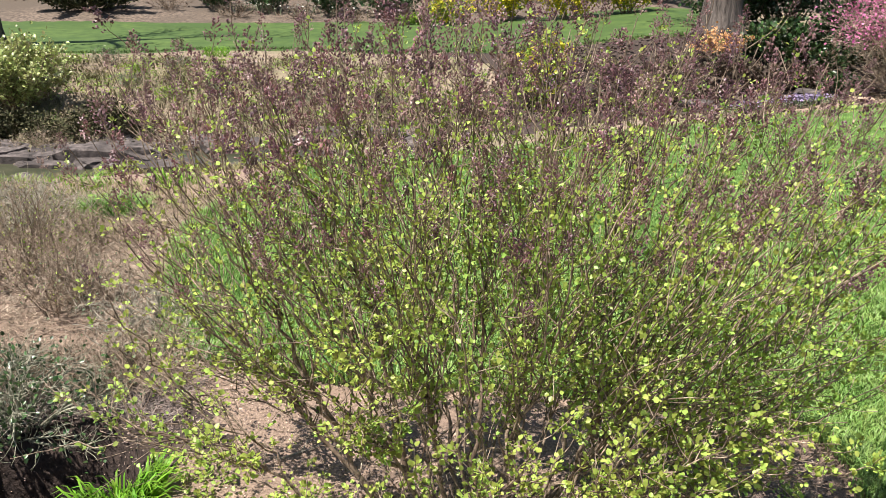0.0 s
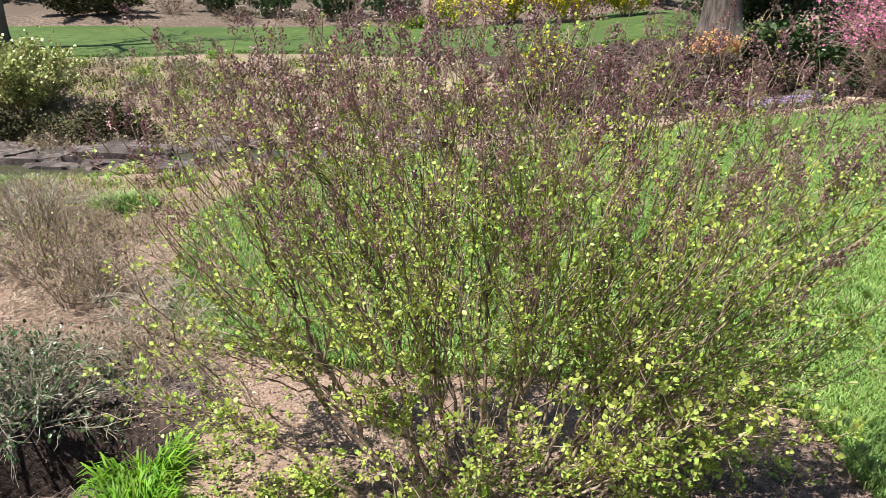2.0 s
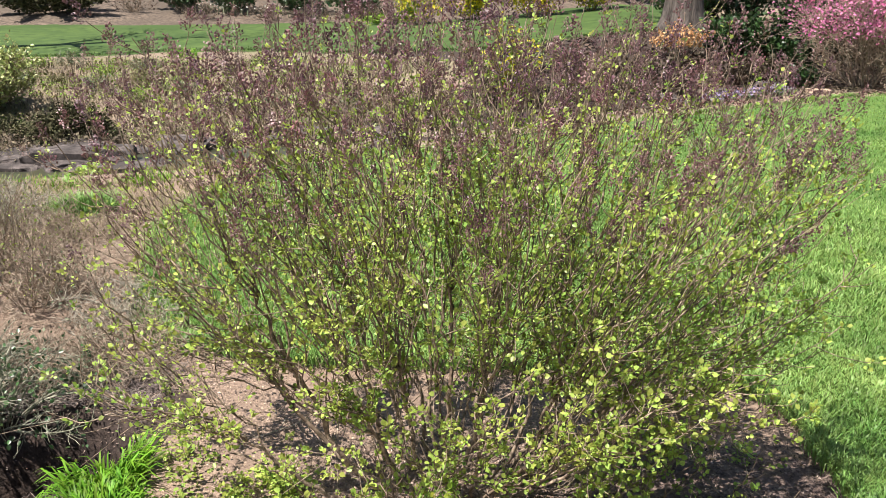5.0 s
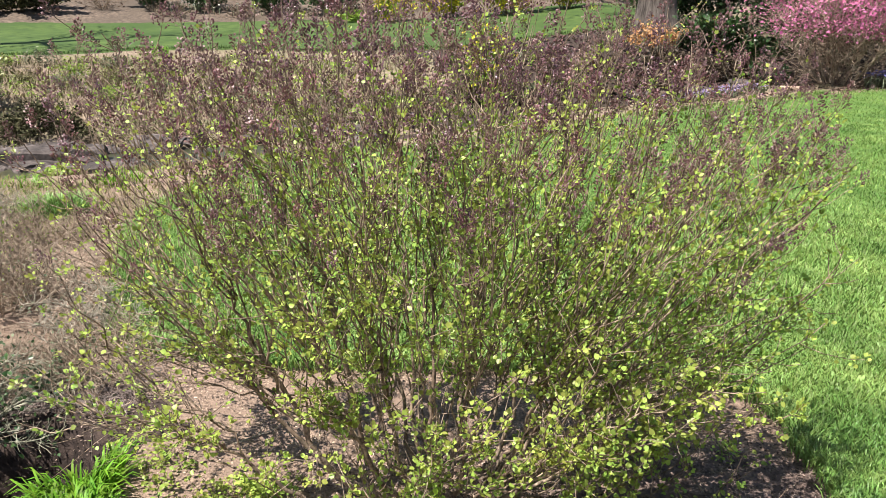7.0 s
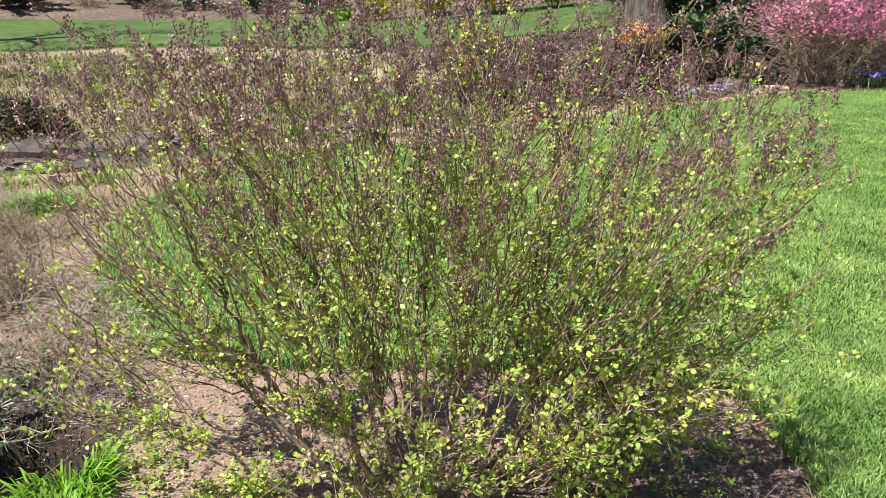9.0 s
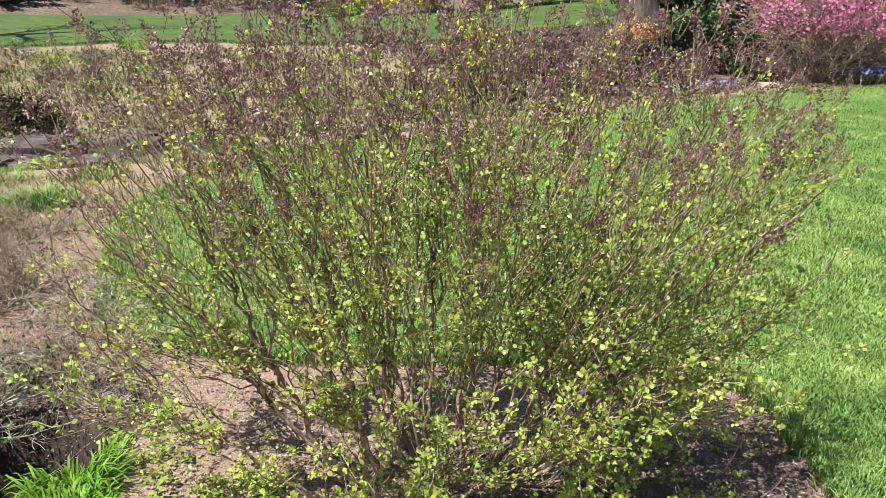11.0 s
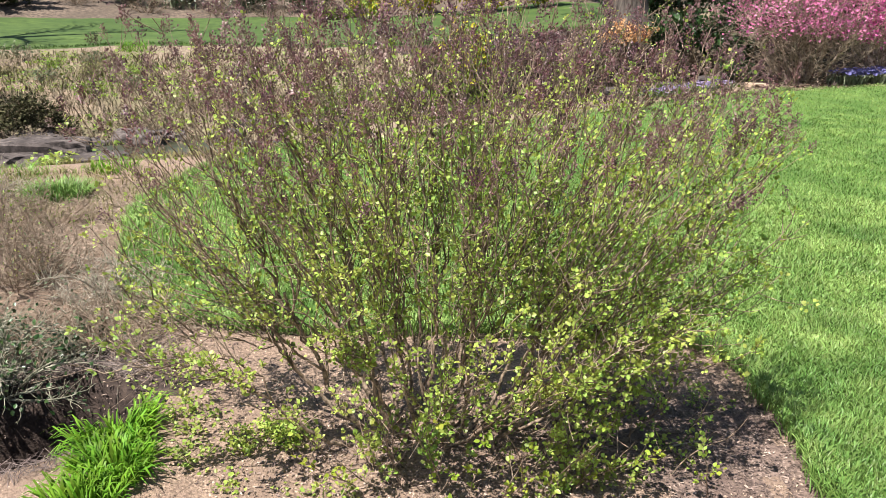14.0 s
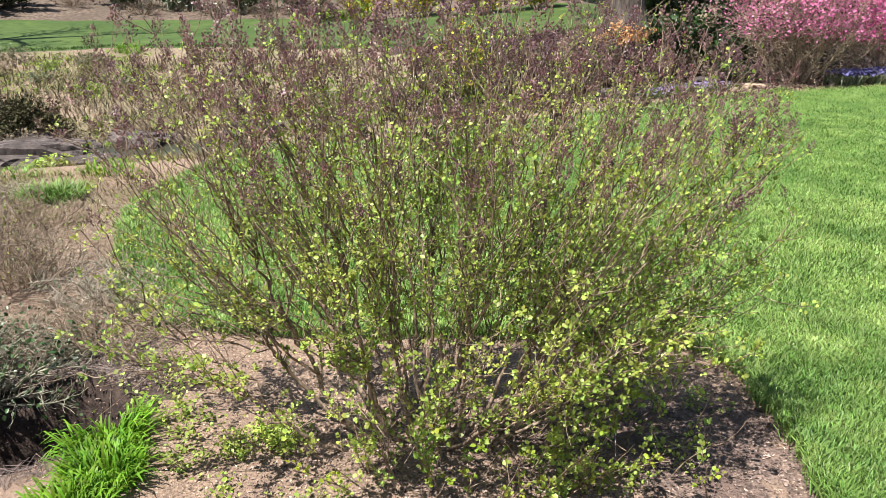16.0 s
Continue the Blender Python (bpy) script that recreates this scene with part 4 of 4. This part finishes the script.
BANK = "dry tan tussock and dead stalks on the bank"
rnd = random.Random(12)
for i in range(30):
    x = -9.5 + 11.5 * ((i * 0.618) % 1)
    d0, w0 = stream_side(x, 0.0)
    y = -float(d0) + 1.0 + (float(w0) - 1.6) * ((i * 0.37 + 0.1) % 1)
    shrub("bank_tussock", BANK, "plant", x, y, rnd.uniform(0.3, 0.6), rnd.uniform(0.3, 0.5), rnd.uniform(0.15, 0.32), 16, M_BANKGRASS, (M_NEARGRASS, M_LIME, M_GREYLEAF)[i % 3], 0.045, 240, 400 + i, group="tussocks on the bank", thick=0.006, side=6, tangle=0.6)


DEAD = "dead brown brushwood and old stalks low on the bank"
for i in range(14):
    x = -9.0 + 9.5 * ((i * 0.618 + 0.3) % 1)
    d0, w0 = stream_side(x, 0.0)
    shrub("brushwood", DEAD, "shrub", x, -float(d0) + rnd.uniform(0.5, 2.6), rnd.uniform(0.4, 0.7), rnd.uniform(0.35, 0.5), rnd.uniform(0.22, 0.4), 18, M_DRYTWIG, M_BANKGRASS, 0.04, 420, 500 + i, group="brushwood on the bank", thick=0.008, side=6, tangle=0.6)


# ---- rocks ----
def boulder(name, label, x0, y0, r, flat, mat, seed, group="", turn=0.0, long=1.4, sink=0.25):
    bm = bmesh.new()
    bmesh.ops.create_icosphere(bm, subdivisions=3, radius=1)
    off = Vector((seed * 3.7, seed * 1.3, 0))
    for v in bm.verts:
        p = v.co.copy()
        k = 1 + 0.45 * noise.noise(p * 1.2 + off) + 0.25 * noise.noise(p * 2.9 + off) + 0.08 * noise.noise(p * 7 + off)
        q = Vector((max(-0.82, min(0.82, p.x * k)), max(-0.8, min(0.8, p.y * k)), max(-0.7, min(0.62, p.z * k))))
        v.co = Vector((q.x * r * long, q.y * r, q.z * r * flat))
    me = bpy.data.meshes.new(name)
    bm.to_mesh(me)
    bm.free()
    me.materials.append(mat)
    ob = new(name, me)
    ob.location, ob.rotation_euler = (x0, y0, gz(x0, y0) + r * flat * (0.62 - sink)), (0, 0, turn)
    return tagged(ob, label, "rock", group)


rnd = random.Random(21)
for i in range(30):
    x = -9.2 + 8.2 * ((i * 0.618) % 1)
    side = -1 if i % 3 == 0 else 1
    y = float(np.interp(x, STREAM_X, STREAM_Y)) + (rnd.uniform(0.35, 1.1) if side > 0 else rnd.uniform(-1.2, -0.4))
    boulder("stream_rock", "dark weathered flat rock at the stream's edge" if i % 4 else "grey-brown angular rock at the stream's edge", x, y, rnd.uniform(0.14, 0.34), rnd.uniform(0.35, 0.75), M_ROCK, i + 1, "stream rocks", i * 1.7, rnd.uniform(1.1, 1.9))
for i, (x, y, r) in enumerate(((-6.7, 6.95, 0.4), (-6.45, 7.35, 0.36), (-5.75, 7.8, 0.4), (-7.2, 7.2, 0.42), (-4.35, 6.75, 0.34), (-4.95, 6.5, 0.3), (-5.5, 6.9, 0.36), (-6.1, 6.7, 0.3))):
    boulder("stream_rock", "large dark flat-topped rock beside the stream", x, y, r, 0.5, M_ROCK, 60 + i, "stream rocks", i * 0.9, 1.6)
boulder("stream_rock", "long dark rounded slab lying along the stream", -5.35, 7.05, 0.27, 0.95, M_ROCK, 71, "stream rocks", 0.2, 3.2, 0.1)
boulder("tan_stone", "pale tan rounded stone lying on the shaded bed", 1.06, -0.10, 0.072, 0.9, M_TAN, 31, long=1.2)
for i, (x, y, r) in enumerate(((5.6, 9.95, 0.15), (4.95, 10.4, 0.26), (4.2, 10.2, 0.2), (3.1, 10.1, 0.22))):
    boulder("edging_rock", "flat pale rock edging the far flower bed", x, y, r, 0.45, M_TAN if i == 0 else M_ROCK, 40 + i, "edging rocks", i * 1.1)


# ---- trees ----
def tree(label, x0, y0, r, h, seed, flare=1.3, limbs=7, leaves=5200):
    rnd, rng = random.Random(seed), np.random.default_rng(seed)
    thing = base_at("tree", x0, y0, gz(x0, y0), label, "tree", "large trees")
    rows, around = 70, 72
    v = []
    for i in range(rows):
        u = i / (rows - 1)
        z = -0.15 + (u ** 1.6) * h
        rad = r * (1 - 0.55 * u) * (1 + (flare - 1) * math.exp(-max(z, 0) / 0.28))
        for k in range(around):
            a = 2 * math.pi * k / around
            c, s = math.cos(a), math.sin(a)
            g = noise.noise(Vector((c * 6, s * 6, z * 0.9 + seed))) * 0.055 + noise.noise(Vector((c * 13, s * 13, z * 2.2 + seed))) * 0.035
            g += 0.10 * math.exp(-max(z, 0) / 0.25) * math.cos(5 * a + seed)
            v.append((c * rad * (1 + g), s * rad * (1 + g), z))
    idx = np.arange(rows * around).reshape(rows, around)
    q = np.stack([idx[:-1], np.roll(idx, -1, axis=1)[:-1], np.roll(idx, -1, axis=1)[1:], idx[1:]], axis=-1).reshape(-1, 4)
    under("trunk", mesh_from("trunk", v, q, M_BARK), thing)
    ends = []
    for k in range(limbs):
        z = h * (0.5 + 0.5 * (k + 1) / limbs)
        a = k * 2.4 + seed
        wood = Wood()
        pts = shoot(rnd, Vector((0, 0, z - 0.2)), Vector((math.cos(a), math.sin(a), 0.7)), h * 0.42, 8, 0.5, 0.12)
        wood.tube(pts, r * 0.32, r * 0.06, 8)
        for p, o in zip(pts[2:], pts[1:]):
            for _ in range(3):
                tw = shoot(rnd, p, aside(rnd, (p - o).normalized(), 0.8), h * 0.16, 5, 0.3, 0.15)
                wood.tube(tw, r * 0.07, r * 0.015, 5)
                ends += tw[2:]
        under("limb", wood.mesh("limb", M_BARK), thing)
    P = np.array([tuple(e) for e in ends])
    n = leaves
    p = P[rng.integers(0, len(P), n)] + rng.normal(0, 0.25, (n, 3))
    under("crown", scatter_mesh("crown", LEAF_V, LEAF_F, p, turned(rng, n, 0.6), 0.12 * rng.uniform(0.6, 1.3, n), M_LIME), thing, "sparse young spring leaves", "stuff")
    return thing


tree("large tree with a grey furrowed trunk in the far bed", 4.12, 13.35, 0.40, 9.0, 3)
tree("tree with a pale grey-brown trunk on the bank", -12.25, 14.6, 0.34, 8.0, 8, limbs=3, leaves=400)
tree("slender young tree with a brown trunk among evergreens", 6.75, 14.9, 0.12, 5.0, 9, 1.15, 5)


# ---- litter, twigs and gravel on the soil ----
rng = np.random.default_rng(77)
n = 70000
x, y = rng.uniform(-2.6, 1.55, n), rng.uniform(-1.6, 1.6, n)
near = np.minimum(np.hypot((x - 1.0) / 0.60, (y + 0.74) / 0.46), np.hypot((x - 0.25) / 0.7, (y + 0.78) / 0.36)) + 0.5 * (lattice(x * 6, y * 6, 31) - 0.5)
beside = np.hypot((x + 1.45) / 0.7, (y + 0.05) / 0.35)
keep = ~inside(LAWN, x, y) & (rng.uniform(0, 1, n) < np.maximum(np.clip(3.2 - 2.4 * near, 0.012, 1), np.clip(1.3 - beside, 0, 0.9)))
x, y = x[keep], y[keep]
sz = np.stack([rng.uniform(0.002, 0.008, len(x)), rng.uniform(0.005, 0.018, len(x)), rng.uniform(0.004, 0.014, len(x))], axis=1)
litter = new("leaf_litter", scatter_mesh("leaf_litter", CHIP_V, CHIP_F, np.stack([x, y, ground_z(x, y) + 0.004], axis=1), turned(rng, len(x), 0.38), sz, M_LITTER, False))
tagged(litter, "brown leaf litter and bark chips on the bed", "litter", kind="stuff")
n = 26000
x, y = rng.uniform(-2.7, 1.5, n), rng.uniform(-1.6, 1.8, n)
keep = ~inside(LAWN, x, y) & (np.hypot((x + 1.65) / 0.75, (y + 0.38) / 0.5) > 1) & (np.hypot((x - 1.0) / 0.6, (y + 0.66) / 0.44) > 0.9)
x, y = x[keep], y[keep]
grit = new("gravel", scatter_mesh("gravel", CHIP_V, CHIP_F, np.stack([x, y, ground_z(x, y)], axis=1), turned(rng, len(x), 0.35), np.stack([rng.uniform(0.003, 0.011, len(x))] * 2 + [rng.uniform(0.01, 0.03, len(x))], axis=1), M_GRIT, False))
tagged(grit, "small crumbs of sandy soil and gravel on the bed", "gravel", kind="stuff")
a, q = rng.uniform(0, 2 * np.pi, 5200), rng.uniform(0.85, 1.75, 5200)
x, y = -1.64 + np.cos(a) * q * 0.58, -0.47 + np.sin(a) * q * 0.40
keep = (x < -1.12) & (y > -0.95)
x, y = x[keep], y[keep]
thatch = new("dead_thatch", scatter_mesh("dead_thatch", CHIP_V, CHIP_F, np.stack([x, y, ground_z(x, y) + rng.uniform(0.002, 0.03, len(x))], axis=1), turned(rng, len(x), 0.18),
                                         np.stack([rng.uniform(0.0015, 0.004, len(x)), rng.uniform(0.03, 0.13, len(x)), rng.uniform(0.004, 0.01, len(x))], axis=1), M_THATCH, False))
tagged(thatch, "matted grey-brown dead stalks round the dark hollow", "litter", kind="stuff")
n = 30000
x, y = rng.uniform(-4.6, -0.95, n), rng.uniform(0.1, 2.9, n)
keep = ~inside(LAWN, x, y) & (lattice(x * 2.4, y * 2.4, 41) > 0.2) & (y > 0.1 + 0.7 * lattice(x * 3, y * 3, 43) * rng.uniform(0, 1, n)) & (x > -4.6 + 1.2 * rng.uniform(0, 1, n))
x, y = x[keep], y[keep]
stalks = new("dry_stalk_litter", scatter_mesh("dry_stalk_litter", CHIP_V, CHIP_F, np.stack([x, y, ground_z(x, y) + rng.uniform(0.002, 0.05, len(x))], axis=1), turned(rng, len(x), 0.22),
                                              np.stack([rng.uniform(0.003, 0.006, len(x)), rng.uniform(0.02, 0.11, len(x)), rng.uniform(0.004, 0.01, len(x))], axis=1), M_DRYTWIG, False))
tagged(stalks, "pale dry broken stalks and leaf scraps over the bed", "litter", kind="stuff")
n = 10000
x, y = rng.uniform(-10, 1, n), rng.uniform(4, 16, n)
d, w = stream_side(x, y)
keep = (d > 0.35) & (d < w - 0.55 - 0.5 * lattice(x, y, 7)) & (lattice(x * 1.3, y * 1.3, 6) > 0.22)
x, y = x[keep], y[keep]
bankgrass = new("bank_dry_grass", blades("bank_dry_grass", rng, np.repeat(x, 4) + rng.normal(0, 0.08, len(x) * 4), np.repeat(y, 4) + rng.normal(0, 0.08, len(x) * 4), ground_z(np.repeat(x, 4), np.repeat(y, 4)) - 0.01,
                                               rng.uniform(0.05, 0.2, len(x) * 4), 0.016, rng.uniform(0.3, 1.3, len(x) * 4), M_BANKGRASS))
tagged(bankgrass, "dry tan grass and stalks covering the bank", "grass", kind="stuff")
n = 9000
x, y = rng.uniform(-8, -1.7, n), rng.uniform(1.8, 7.5, n)
d, w = stream_side(x, y)
keep = ~inside(LAWN, x, y) & (d < -0.5) & (lattice(x * 1.6, y * 1.6, 16) > 0.24)
x, y = x[keep], y[keep]
keep = (y < 3.3) | (y > 4.0)
x, y = x[keep], y[keep]
neargrass = new("near_bank_grass", blades("near_bank_grass", rng, np.repeat(x, 3) + rng.normal(0, 0.05, len(x) * 3), np.repeat(y, 3) + rng.normal(0, 0.05, len(x) * 3), ground_z(np.repeat(x, 3), np.repeat(y, 3)) - 0.01,
                                                rng.uniform(0.03, 0.11, len(x) * 3), 0.008, rng.uniform(0.4, 1.4, len(x) * 3), M_NEARGRASS))
tagged(neargrass, "sparse yellowing grass and stalks on the near bank", "grass", kind="stuff")
n = 4200
x, y = rng.uniform(-6.5, -2.9, n), rng.normal(2.95, 0.16, n)
keep = ~inside(LAWN, x, y) & (lattice(x * 1.8, y * 1.8, 26) > 0.42)
x, y = x[keep], y[keep]
strip = new("green_strip", blades("green_strip", rng, x, y, ground_z(x, y) - 0.01, rng.uniform(0.04, 0.13, len(x)), 0.008, rng.uniform(0.3, 1.2, len(x)), M_BLADE))
tagged(strip, "fresh green grass growing along the near bank", "grass", kind="stuff")
n = 16000
x, y = rng.uniform(-10, 1, n), rng.uniform(7, 16, n)
d, w = stream_side(x, y)
keep = (d > 1.5) & (d < w - 0.6) & (lattice(x * 0.9, y * 0.9, 9) + 0.55 * (d / w) > 0.85)
x, y = x[keep], y[keep]
bankgreen = new("bank_green_cover", scatter_mesh("bank_green_cover", LEAF_V, LEAF_F, np.stack([x, y, ground_z(x, y) + 0.05], axis=1), turned(rng, len(x), 0.5), rng.uniform(0.03, 0.08, len(x)), M_LIME))
tagged(bankgreen, "patches of low green cover on the dry bank", "plants", kind="stuff")


n = 6000
x, y = rng.uniform(1.0, 9.5, n), rng.uniform(8.8, 15, n)
d, w = stream_side(x, y)
keep = ~inside(LAWN, x, y) & (d < w + 0.6)
x, y = x[keep], y[keep]
farlitter = new("far_leaf_litter", scatter_mesh("far_leaf_litter", LEAF_V, LEAF_F, np.stack([x, y, ground_z(x, y) + 0.02], axis=1), turned(rng, len(x), 0.4), rng.uniform(0.04, 0.11, len(x)), M_BROWNLEAF))
tagged(farlitter, "fallen brown leaves over the dark far bed", "litter", kind="stuff")


def fallen_twig(x0, y0, length, a, seed):
    rnd = random.Random(seed)
    wood = Wood()
    pts = shoot(rnd, Vector((0, 0, 0.006)), Vector((math.cos(a), math.sin(a), 0)), length, 6, 0.0, 0.08)
    pts = [Vector((p.x, p.y, gz(x0 + p.x, y0 + p.y) - gz(x0, y0) + 0.008)) for p in pts]
    wood.tube(pts, 0.0032, 0.0015, 5)
    tw = shoot(rnd, pts[3], Vector((math.cos(a + 0.6), math.sin(a + 0.6), 0.1)), length * 0.35, 3, 0.0, 0.08)
    wood.tube(tw, 0.003, 0.0015, 4)
    ob = new("fallen_twig", wood.mesh("fallen_twig", M_GREYTWIG))
    ob.location = (x0, y0, gz(x0, y0))
    tagged(ob, "pale dead twig lying on the soil", "twig", "fallen twigs")


for i, (x, y, l, a) in enumerate(((0.98, -0.78, 0.16, 0.5), (0.55, -1.08, 0.15, 2.5), (-0.65, -0.45, 0.2, 0.8), (-1.5, -0.35, 0.35, 0.3), (-1.65, -0.1, 0.4, 2.8), (-1.7, -0.55, 0.4, 0.7))):
    fallen_twig(x, y, l, a, i)
